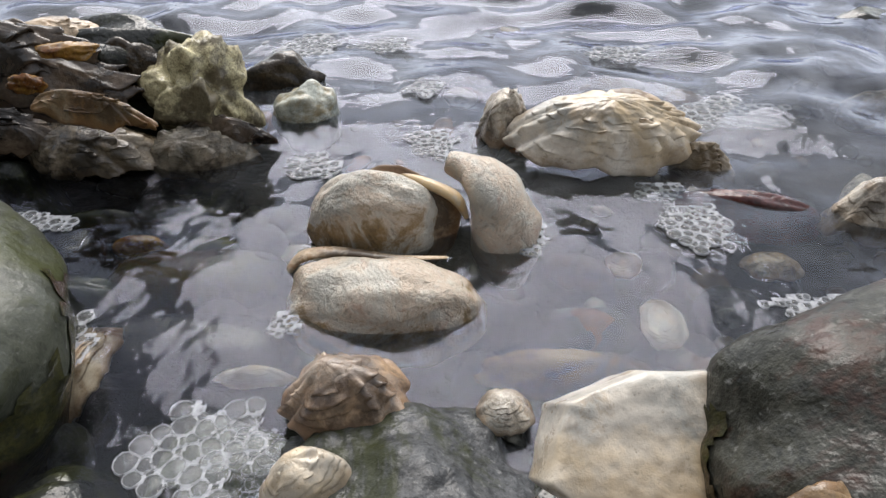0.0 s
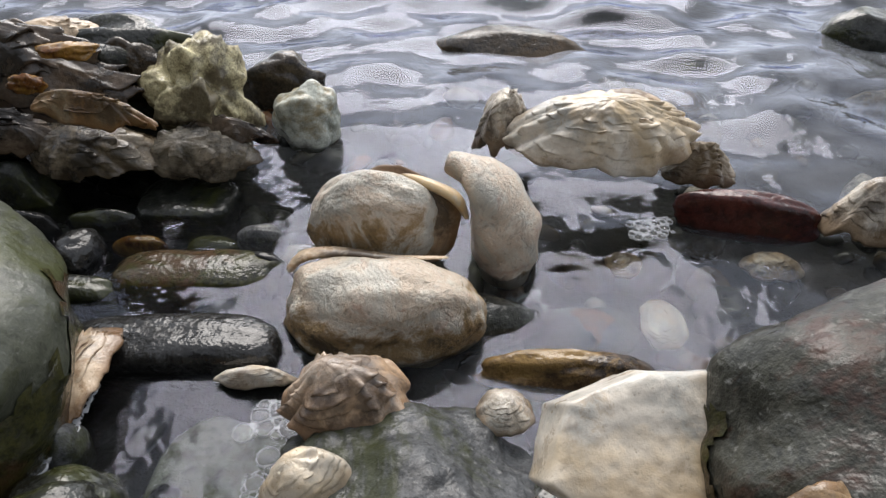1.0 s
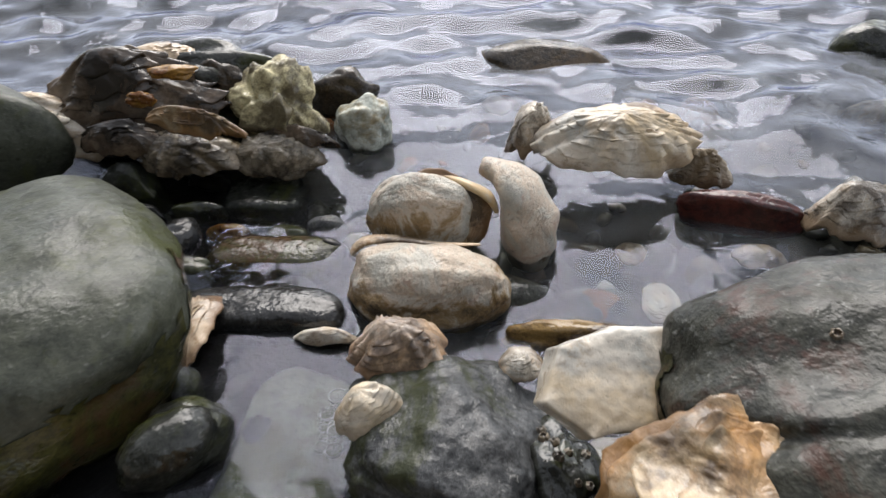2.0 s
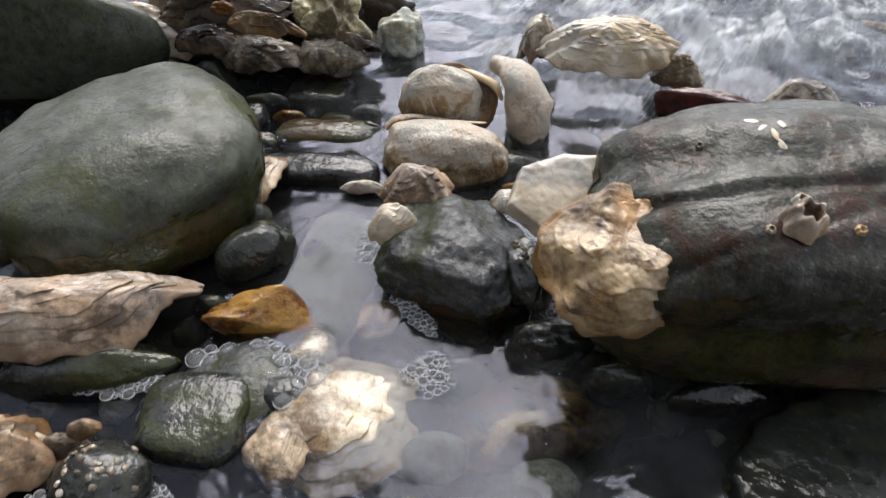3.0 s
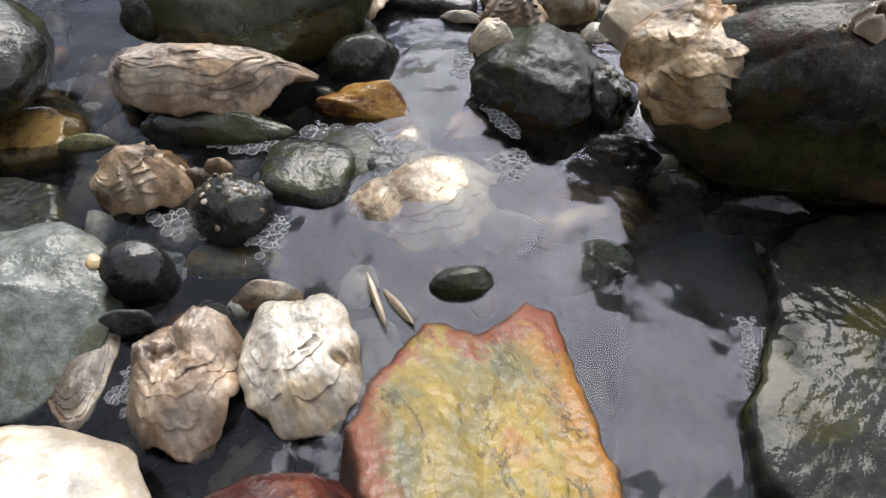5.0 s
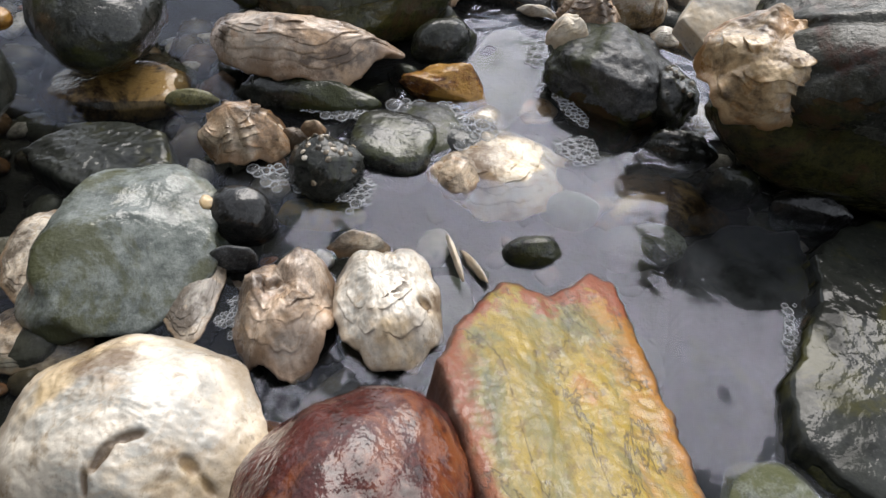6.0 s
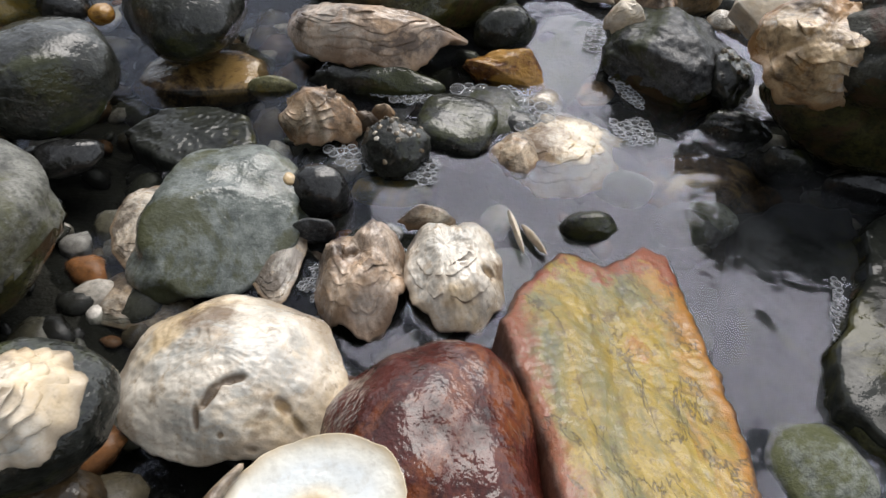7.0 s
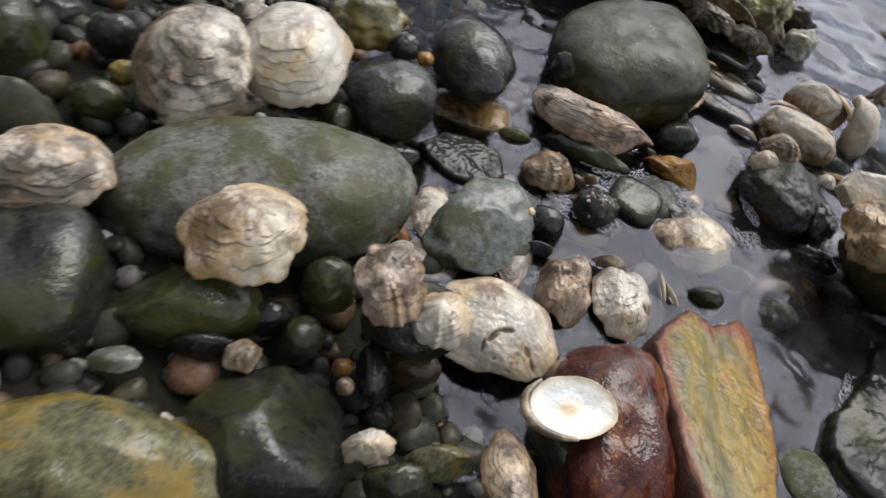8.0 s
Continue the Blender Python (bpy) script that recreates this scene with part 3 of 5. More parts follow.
def sheet(name, xs, ys, height, material):
    nx, ny = len(xs), len(ys)
    verts = [(x, y, height(x, y)) for y in ys for x in xs]
    faces = [(j * nx + i, j * nx + i + 1, (j + 1) * nx + i + 1, (j + 1) * nx + i) for j in range(ny - 1) for i in range(nx - 1)]
    me = bpy.data.meshes.new(name)
    me.from_pydata(verts, [], faces)
    me.materials.append(material)
    me.polygons.foreach_set("use_smooth", [True] * len(me.polygons))
    return new(name, me)


def bed(x, y):
    g = max(-0.6, min(5.0, ground_height(x, y)))
    p = Vector((x, y, 0))
    return g + 0.004 * noise.noise(p * 18) + 0.002 * noise.noise(p * 60)


tagged(sheet("ground", spread(-40, 40, -0.6, 0.6, 0.008), spread(-40, 40, -0.6, 0.8, 0.008), bed, M_BED),
       "grey silty gravel bed of a stony shore", "ground", kind="structure")


def surface(x, y):
    far = min(1.0, max(0.0, (y - 0.18 + 0.5 * max(0.0, x)) / 0.25))
    out = 1.0 / (1.0 + max(0.0, abs(x) + abs(y) - 1.5))
    z = far * out * (0.008 * noise.noise(Vector((x * 9, y * 16, 1))) + 0.006 * noise.noise(Vector((x * 24, y * 42, 4))) + 0.0026 * noise.noise(Vector((x * 38, y * 58, 2))))
    return z


water = sheet("water", spread(-40, 40, -0.5, 0.6, 0.004), spread(-40, 40, -0.4, 0.75, 0.004), surface, M_WATER)
tagged(water, "cloudy grey rippled sea water lapping between the stones", "water", kind="structure")

# ---- stones and shells ----
limpets = thing("limpet_cluster", pose(-0.0123, 0.1671, 0), "stack of pale slipper limpet shells on a dark stone", "limpet")
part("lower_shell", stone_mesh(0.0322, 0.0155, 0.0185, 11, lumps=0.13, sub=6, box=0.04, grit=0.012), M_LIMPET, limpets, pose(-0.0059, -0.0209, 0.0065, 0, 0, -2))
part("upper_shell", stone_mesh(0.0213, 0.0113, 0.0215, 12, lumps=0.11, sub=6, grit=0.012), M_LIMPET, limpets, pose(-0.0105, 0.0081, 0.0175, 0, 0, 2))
part("under_shell", shell_mesh(0.0240, 0.0215, 0.0075, 15, lay=5, step=0.16, lip=0.05, frill=0.04, umbo=(-0.25, 0.1), ragged=0.07), M_OYSTER_TAN, limpets, pose(-0.0055, 0.0135, 0.0145, 84, 0, 0), "tan layered skirt of the shell")
part("stone", stone_mesh(0.0417, 0.0118, 0.012, 14), M_DARK, limpets, pose(0.0019, -0.0172, -0.004, 0, 0, 3))
oyback = thing("oyster_cluster", pose(0.0695, 0.2525, 0), "grey frilled oyster with a small shell on its back", "oyster")
part("oyster_shell", shell_mesh(0.0358, 0.0175, 0.016, 21, frill=0.34, ruffles=13, ragged=0.14, step=0.06, rough=0.07, umbo=(0.0, 0.5)), M_OYSTER_WHITE, oyback, pose(-0.0065, -0.0235, 0.021, 27, 0, -2))
part("oyster_shell", shell_mesh(0.0121, 0.01, 0.022, 22, ragged=0.2, frill=0.3), M_OYSTER, oyback, pose(-0.0437, -0.0096, 0.01, 0, 0, 0))
part("small_shell", shell_mesh(0.0113, 0.0060, 0.004, 23, lay=2, step=0.1), M_OYSTER_CREAM, oyback, pose(0.0041, -0.022, 0.0335, 32, 8, -14), "small tan shell grown on the back")
part("oyster_shell", shell_mesh(0.0146, 0.0067, 0.012, 24, frill=0.5, lay=6, step=0.12), M_OYSTER_DARK, oyback, pose(0.0312, -0.0304, 0.006, 0, 0, -14))
stone("stone", (0.1132, 0.1983, 0.004), (0.0255, 0.0052, 0.01), -12, 31, M_RED, "wet liver-red oblong stone lying in the shallows", box=0.3)
oyster("oyster", (0.1568, 0.1898, 0.004), (0.0225, 0.011, 0.02), 0, 32, M_OYSTER, "cream oyster shell half out of the water")
leftmass = thing("oyster_rock", pose(-0.1642, 0.2939, 0), "dark rock crusted with tan and orange oysters", "oyster rock")
part("rock", stone_mesh(0.0827, 0.0219, 0.044, 41, facets=7, lumps=0.3, sub=5), M_DARK, leftmass, pose(0.0114, -0.0307, 0.01, 0, 0, -1))
part("yellow_lump", stone_mesh(0.0200, 0.0145, 0.021, 42, lumps=0.5, grit=0.06, sub=5, facets=3), M_YELLOW, leftmass, pose(0.067, -0.052, 0.030, 0, 0, 0))
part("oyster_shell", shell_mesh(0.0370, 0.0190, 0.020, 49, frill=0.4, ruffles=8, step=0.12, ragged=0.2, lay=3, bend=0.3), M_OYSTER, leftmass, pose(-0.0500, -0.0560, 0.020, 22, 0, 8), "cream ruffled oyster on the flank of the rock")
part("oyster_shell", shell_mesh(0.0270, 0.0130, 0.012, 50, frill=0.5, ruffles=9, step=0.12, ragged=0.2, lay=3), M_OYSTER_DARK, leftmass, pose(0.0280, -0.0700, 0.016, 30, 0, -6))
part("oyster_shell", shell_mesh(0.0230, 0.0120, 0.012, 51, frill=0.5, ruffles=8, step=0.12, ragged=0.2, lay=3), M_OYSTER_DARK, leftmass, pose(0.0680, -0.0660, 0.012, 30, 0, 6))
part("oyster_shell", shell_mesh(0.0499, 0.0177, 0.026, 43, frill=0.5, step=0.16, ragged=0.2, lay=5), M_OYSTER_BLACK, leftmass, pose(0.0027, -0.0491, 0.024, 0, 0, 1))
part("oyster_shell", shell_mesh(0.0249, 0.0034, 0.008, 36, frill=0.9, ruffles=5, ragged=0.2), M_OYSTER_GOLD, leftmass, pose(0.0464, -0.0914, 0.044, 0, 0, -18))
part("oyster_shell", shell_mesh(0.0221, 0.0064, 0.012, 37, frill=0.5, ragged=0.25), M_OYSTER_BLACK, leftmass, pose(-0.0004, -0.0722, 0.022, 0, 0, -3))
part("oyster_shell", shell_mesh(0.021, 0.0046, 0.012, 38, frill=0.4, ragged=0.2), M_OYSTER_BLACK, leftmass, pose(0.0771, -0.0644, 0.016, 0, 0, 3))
part("rock", stone_mesh(0.0149, 0.0077, 0.014, 39, lumps=0.3), M_BROWN, leftmass, pose(0.0396, -0.0395, 0.036, 0, 0, -10))
part("oyster_shell", shell_mesh(0.0227, 0.0086, 0.01, 44, frill=0.3), M_OYSTER_TAN, leftmass, pose(0.0108, -0.0354, 0.045, 0, 0, 14))
part("orange_sponge", stone_mesh(0.0100, 0.0040, 0.003, 45, lumps=0.4), M_RUST, leftmass, pose(0.0271, -0.0593, 0.053, 0, 0, 5))
part("orange_sponge", stone_mesh(0.0060, 0.0030, 0.004, 46, lumps=0.4), M_RUST, leftmass, pose(0.0136, -0.0704, 0.045, 0, 0, 0))
part("pale_stone", stone_mesh(0.0148, 0.0098, 0.016, 47, lumps=0.25, sub=5), M_PALE, leftmass, pose(0.1053, -0.033, 0.01, 0, 0, 0))
part("rock", stone_mesh(0.0206, 0.0083, 0.014, 48, lumps=0.3), M_BROWN, leftmass, pose(0.0882, -0.0033, 0.012, 0, 0, 0))
stone("stone", (0.0354, 0.3671, -0.008), (0.0498, 0.0229, 0.016), -9, 51, M_BROWN, "brown stone awash in the surf", facets=4)
stone("stone", (0.2512, 0.3737, -0.004), (0.0361, 0.0189, 0.024), 0, 52, M_DARK, "dark stone awash in the surf", facets=4)
stone("stone", (0.1607, 0.3593, -0.02), (0.0399, 0.0067, 0.012), -5, 53, M_GREEN, "olive stone under the surf")
stone("stone", (0.2247, 0.3076, -0.012), (0.0232, 0.007, 0.012), 0, 54, M_OYSTER, "pale stone just under water")
stone("stone", (-0.0821, 0.1382, -0.003), (0.0345, 0.0111, 0.01), 0, 61, M_BLACK, "flat black wet stone at the water's edge", box=0.35)
stone("stone", (-0.0871, 0.1736, -0.006), (0.0294, 0.0107, 0.009), 0, 62, M_ALGAE, "flat olive green stone just under water", box=0.3)
stone("stone", (-0.1011, 0.217, -0.006), (0.0205, 0.0147, 0.008), 0, 63, M_DARK, "flat dark wet stone in a pool", box=0.3)
stone("stone", (-0.1297, 0.1819, 0), (0.0083, 0.0108, 0.009), 0, 64, M_BLACK, "small black stone in a pool")
stone("stone", (-0.1527, 0.1819, -0.004), (0.0141, 0.0053, 0.01), -6, 65, M_DARK, "dark rounded stone in a pool")
stone("stone", (-0.1645, 0.2164, 0), (0.0179, 0.0082, 0.016), 0, 66, M_DARK, "dark stone under the oyster rock", facets=3)
stone("stone", (-0.0674, 0.1931, -0.004), (0.0095, 0.0059, 0.008), 0, 67, M_GREY, "small grey stone in a pool")
greyrock = thing("oyster_rock", pose(-0.0076, 0.084, 0), "dark grey stone crusted with ruffled oysters", "oyster rock")
part("rock", stone_mesh(0.0358, 0.0342, 0.023, 71, facets=3, lumps=0.25, sub=6, grit=0.03), M_GREY, greyrock, pose(0.0013, -0.0082, 0.002, 0, 0, 4))
part("oyster_shell", shell_mesh(0.0163, 0.0123, 0.014, 72, frill=0.7, ruffles=7, step=0.14), M_OYSTER_PINK, greyrock, pose(-0.0163, 0.0197, 0.016, 0, 0, 4))
part("oyster_shell", shell_mesh(0.0109, 0.0078, 0.012, 73, frill=0.1, lay=4), M_OYSTER_WHITE, greyrock, pose(-0.0222, -0.0043, 0.018, 0, 0, 19))
part("oyster_shell", shell_mesh(0.0074, 0.0067, 0.006, 74), M_OYSTER, greyrock, pose(0.0231, 0.0176, 0.016, 0, 0, -25))
part("barnacle_lump", stone_mesh(0.011, 0.0147, 0.014, 75, lumps=0.35, grit=0.05), M_DARK, greyrock, pose(0.0334, -0.0155, 0.006, 0, 0, 5))
bright = thing("boulder", pose(0.1408, 0.1153, 0), "large olive grey boulder with oysters and barnacles", "boulder")
part("boulder_body", stone_mesh(0.0741, 0.0430, 0.0425, 81, box=0.16, lumps=0.14, sub=6, grooves=((-0.25,0.75,0.6,0.35,0.05,0.03),(-0.5,0.6,0.6,0.2,0.03,0.02))), M_BOULDER_RED, bright, pose(-0.0244, -0.0585, 0.0405, 0, 0, 4))
part("golden_oyster", shell_mesh(0.0258, 0.0226, 0.018, 82, frill=0.5, ruffles=6, step=0.10, lay=3, ragged=0.15, rough=0.06, bend=0.45, lip=0.05, umbo=(-0.1,0.55)), M_OYSTER_GOLD, bright, pose(-0.0869, -0.0815, 0.052, 38, 0, 4), "amber and cream ruffled oyster")
part("white_oyster", slab_mesh([(-0.020, -0.004), (-0.015, 0.009), (0.0, 0.0125), (0.019, 0.0105), (0.0165, -0.005), (0.007, -0.012), (-0.010, -0.0135)], 0.0, 0.016, 11, relief=0.0006, rounding=0.35), M_OYSTER_WHITE, bright, pose(-0.103, -0.0482, 0.0545, 36, 0, 9), "pale broken oyster plate")
stone("stone", (0.038, 0.1283, -0.002), (0.0267, 0.0069, 0.009), -3, 91, M_CRUST, "orange brown oyster-crusted stone awash", lumps=0.25)
oyster("shell", (0.0742, 0.1568, -0.01), (0.0081, 0.0121, 0.004), 0, 92, M_OYSTER_WHITE, "pale broken shell under water", lay=3)
bleft = thing("boulder", pose(-0.1658, 0.1392, 0), "large smooth olive grey boulder", "boulder")
part("boulder_body", stone_mesh(0.0618, 0.058, 0.034, 95, lumps=0.1, sub=5, box=0.15, grooves=((0.8,0.3,0.5,0.75,0.02,0.015),)), M_BOULDER, bleft, pose(0.0051, -0.0308, 0.018, 0, 0, 43))
stone("boulder", (-0.291, 0.2168, 0.024), (0.0958, 0.0239, 0.046), 4, 96, M_BOULDER, "smooth grey boulder behind another", lumps=0.1)
oyster("shell", (-0.099, 0.1245, 0.004), (0.0072, 0.0167, 0.01), -5, 97, M_OYSTER_TAN, "thin tan shell leaning beside a boulder", tip=(0, -35), frill=0.3)
longoyster = oyster("oyster", (-0.151, 0.0245, 0.010), (0.0500, 0.0185, 0.021), 8, 98, M_OYSTER_PINK, "long curved oyster with a pale blue sheen", frill=0.06, step=0.05, lay=6, lip=0.03, ragged=0.14, bend=0.25, umbo=(-0.5,0.3), curve=0.32)
stone("stone", (-0.0768, 0.0433, -0.002), (0.0236, 0.0085, 0.011), 16, 99, M_RUST, "orange rusty angular stone in shallow water", facets=9, box=0.3, lumps=0.35, grit=0.03, sub=5)
stone("stone", (-0.0572, 0.0321, -0.006), (0.0114, 0.0109, 0.008), 5, 100, M_OYSTER, "small whitish stone in shallow water", facets=4)
oyster("shell", (-0.0366, 0.0569, -0.009), (0.0115, 0.0124, 0.003), 12, 101, M_OYSTER_TAN, "pinkish shell piece under water", lay=3)
oyster("oyster", (-0.0396, 0.0064, -0.009), (0.0321, 0.0257, 0.011), 10, 102, M_OYSTER_CREAM, "white and yellow ridged oyster awash", frill=0.3, step=0.08, ragged=0.18)
stone("stone", (-0.0889, -0.0031, -0.004), (0.0196, 0.0181, 0.011), 5, 103, M_DARK, "dark flat stone in shallow water", box=0.4)
stone("stone", (0.0344, 0.0426, -0.004), (0.0151, 0.0079, 0.014), 5, 104, M_DARK, "dark barnacled stone below a boulder", lumps=0.3, grit=0.04)
stone("stone", (0.0324, 0.0176, -0.016), (0.0314, 0.0165, 0.007), 5, 105, M_CRUST, "brown stone under shallow water")
mottled = stone("stone", (-0.1596, -0.1007, 0.004), (0.0359, 0.0345, 0.018), 22, 111, M_PALEGREEN, "pale mottled green flat stone", facets=2, box=0.2, lumps=0.18, sub=5)
stone("stone", (-0.1269, -0.0707, 0.004), (0.0149, 0.0111, 0.014), 22, 112, M_BLACK, "round dark wet stone in a pool")
crusty = stone("stone", (-0.1075, -0.0329, 0.004), (0.0155, 0.0147, 0.014), 22, 113, M_DARK, "round black stone crusted with barnacles", grit=0.06)
oyster("oyster", (-0.1497, -0.0278, 0.002), (0.02, 0.0165, 0.016), 22, 114, M_OYSTER_TAN, "small orange and tan ruffled oyster", frill=0.5, ruffles=7, step=0.11)
stone("stone", (-0.2328, -0.0127, -0.006), (0.0352, 0.0191, 0.008), 23, 116, M_CRUST, "flat rusty brown stone under water", box=0.3)
knobbly = oyster("oyster", (-0.0884, -0.1045, 0.0015), (0.0180, 0.026, 0.017), 22, 117, M_OYSTER_PINK, "knobbly cream oyster beside a white one", frill=0.10, step=0.10, ragged=0.14, bend=0.5, lay=2, rough=0.09, umbo=(0.1, 0.4), dents=((-0.003, 0.004, 0.003, 0.0016, 40, 0.0015),))
holed = oyster("oyster", (-0.0561, -0.0876, 0.0015), (0.0205, 0.0258, 0.016), 25, 118, M_OYSTER_WHITE, "white oyster with dark holes", frill=0.10, step=0.08, ragged=0.13, bend=0.4, lay=1, rough=0.07, umbo=(-0.3, 0.4), dents=((0.0131, -0.0068, 0.0026, 0.0024, 0, 0.003), (0.0035, -0.0077, 0.0013, 0.0010, 0, 0.001)))
oyster("shell", (-0.1264, -0.105, 0), (0.011, 0.0238, 0.004), 22, 119, M_OYSTER, "thin translucent shell piece", lay=3)
stone("stone", (-0.013, -0.043, 0), (0.0124, 0.0065, 0.008), 22, 120, M_DARK, "small dark pebble in the pool")
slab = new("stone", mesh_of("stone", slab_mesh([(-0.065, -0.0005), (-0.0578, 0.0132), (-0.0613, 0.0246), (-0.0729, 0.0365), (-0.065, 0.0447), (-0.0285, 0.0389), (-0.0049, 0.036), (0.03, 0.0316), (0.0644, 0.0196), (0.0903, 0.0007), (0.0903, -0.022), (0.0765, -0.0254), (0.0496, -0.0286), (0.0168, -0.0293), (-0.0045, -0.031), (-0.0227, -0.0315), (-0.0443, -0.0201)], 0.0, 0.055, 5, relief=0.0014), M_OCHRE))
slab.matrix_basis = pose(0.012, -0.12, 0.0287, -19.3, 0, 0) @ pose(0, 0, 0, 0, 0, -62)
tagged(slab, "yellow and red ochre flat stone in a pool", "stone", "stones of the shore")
def pool_slab(where, outline, seed, material, relief, label):
    ob = new("stone", mesh_of("stone", slab_mesh(outline, 0.0, 0.03, seed, relief), material))
    ob.matrix_basis = pose(*where)
    return tagged(ob, label, "stone", "stones of the shore")


pool_slab((0.072, -0.06, -0.0015), [(-0.026, 0.047), (-0.01, 0.066), (0.016, 0.07), (0.024, 0.05), (0.016, 0.0), (0.013, -0.07), (0.003, -0.095), (-0.01, -0.07), (-0.022, -0.03)], 8, M_SLATE, 0.0012, "flat grey slab under a film of water")
pool_slab((-0.204, -0.057, 0.004), [(-0.032, -0.012), (-0.026, 0.008), (-0.005, 0.020), (0.018, 0.021), (0.033, 0.004), (0.026, -0.012), (0.006, -0.022), (-0.018, -0.020)], 12, M_WETSLAB, 0.0010, "flat black shiny stone in a pool")
weedy = pool_slab((0.135, -0.04, 0.0085), [(-0.034, 0.048), (-0.01, 0.064), (0.025, 0.068), (0.055, 0.04), (0.055, -0.02), (0.025, -0.06), (-0.01, -0.07), (-0.035, -0.062), (-0.047, -0.055), (-0.052, -0.035), (-0.046, -0.01), (-0.041, 0.01), (-0.043, 0.03)], 9, M_WETSLAB, 0.0006, "dark green slab edged with weed")
stone("stone", (-0.0199, -0.1828, 0.018), (0.0508, 0.0321, 0.035), -57, 123, M_RED, "glossy wet liver-red stone", box=0.25, sub=5)
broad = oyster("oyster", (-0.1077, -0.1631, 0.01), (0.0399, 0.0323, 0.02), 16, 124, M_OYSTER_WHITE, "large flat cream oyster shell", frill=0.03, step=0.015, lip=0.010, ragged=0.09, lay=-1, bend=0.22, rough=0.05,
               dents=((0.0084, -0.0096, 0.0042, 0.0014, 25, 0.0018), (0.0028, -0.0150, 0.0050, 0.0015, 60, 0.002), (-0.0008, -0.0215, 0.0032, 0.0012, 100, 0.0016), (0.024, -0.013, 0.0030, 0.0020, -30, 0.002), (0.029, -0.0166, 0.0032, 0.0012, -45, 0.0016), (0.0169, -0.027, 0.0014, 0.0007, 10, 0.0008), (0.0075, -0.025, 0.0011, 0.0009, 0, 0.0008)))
oyster("shell", (-0.1705, -0.1426, -0.004), (0.0212, 0.0158, 0.005), 29, 125, M_OYSTER, "pale shell piece under water")
oval = thing("boulder", pose(-0.2659, -0.1915, 0.03), "large oval grey stone with an oyster on it", "boulder")
part("boulder_body", stone_mesh(0.0878, 0.045, 0.036, 131, lumps=0.08, sub=5, box=0.1), M_GRAIN, oval, pose(0.0106, -0.0092, 0.015, 0, 0, 42))
part("oyster_shell", shell_mesh(0.0326, 0.0286, 0.015, 132, frill=0.18, ruffles=6, step=0.09, ragged=0.16, lay=4, umbo=(0.1, 0.4)), M_OYSTER_CREAM, oval, pose(0.0431, -0.048, 0.046, 0, 0, 50))
pair = thing("oyster_cluster", pose(-0.1502, -0.1855, 0.02), "clump of cream oysters on a dark stone", "oyster")
part("oyster_shell", shell_mesh(0.0173, 0.0241, 0.016, 133, frill=0.4, step=0.11), M_OYSTER_PINK, pair, pose(0.0011, -0.0289, 0.054, 0, 0, 45))
part("oyster_shell", shell_mesh(0.0156, 0.0164, 0.014, 134, frill=0.4, step=0.11), M_OYSTER_WHITE, pair, pose(0.0309, -0.0231, 0.046, 0, 0, 41))
part("stone", stone_mesh(0.0281, 0.0206, 0.02, 135), M_DARK, pair, pose(0.016, -0.0236, 0.03, 0, 0, 33))
disc = oyster("limpet_shell", (-0.0453, -0.2003, 0.06), (0.0231, 0.016, -0.004), 40, 136, M_NACRE, "white limpet shell lying on a red stone", lay=-1, step=0.0, frill=0.0, ragged=0.05, umbo=(0.1, 0.1), bend=0.2)
stone("stone", (-0.1549, -0.3018, 0.04), (0.0431, 0.033, 0.034), 39, 141, M_DARK, "dark brown angular wet stone", facets=4, box=0.4)
stone("stone", (-0.2278, -0.2794, 0.045), (0.0408, 0.0205, 0.025), 40, 142, M_GREEN, "dark algae-green stone under an oyster", facets=4)
stone("stone", (-0.2873, -0.3246, 0.05), (0.0366, 0.0383, 0.034), 41, 143, M_DARK, "dark grey squarish stone", box=0.4)
oyster("oyster", (-0.3315, -0.1737, 0.076), (0.0343, 0.0407, 0.020), 38, 144, M_OYSTER, "cream layered oyster on the beach", frill=0.08, step=0.09, lay=4, rough=0.03, umbo=(0.3, 0.5), tip=(18, 0))
oyster("oyster", (-0.2988, -0.1248, 0.074), (0.0332, 0.0379, 0.019), 46, 145, M_OYSTER_WHITE, "white layered oyster on the beach", frill=0.08, step=0.08, lay=4, rough=0.03, umbo=(-0.3, 0.5), tip=(18, 0))
stone("stone", (-0.2567, -0.078, 0.035), (0.0326, 0.0326, 0.022), 48, 146, M_DARK, "dark wet angular stone", facets=4)
stone("stone", (-0.2481, 0.0094, 0.025), (0.0312, 0.0413, 0.024), 46, 147, M_DARK, "dark green stone on the beach")
stone("boulder", (-0.1977, -0.3653, 0.055), (0.0666, 0.0316, 0.034), 35, 148, M_MOSSY, "large green and yellow mottled stone", sub=5)
oyster("oyster", (-0.3267, -0.2804, 0.07), (0.0356, 0.0311, 0.022), 44, 149, M_OYSTER, "cream oyster against a stone", frill=0.1, umbo=(0.5, 0.2), step=0.05, lay=4)
stone("stone", (-0.4034, -0.1808, 0.06), (0.0163, 0.0122, 0.014), 47, 201, M_BLACK, "small black oval stone on the beach")
stone("stone", (-0.3679, -0.2216, 0.055), (0.0165, 0.0129, 0.014), 45, 202, M_GREEN, "dark green rounded stone on the beach")
stone("stone", (-0.3631, -0.2695, 0.075), (0.0227, 0.0116, 0.03), 45, 203, M_BOULDER, "grey green rounded stone on the beach")
stone("boulder", (-0.4394, -0.2313, 0.065), (0.0251, 0.0279, 0.03), 41, 204, M_GREEN, "green weed-covered rounded stone")
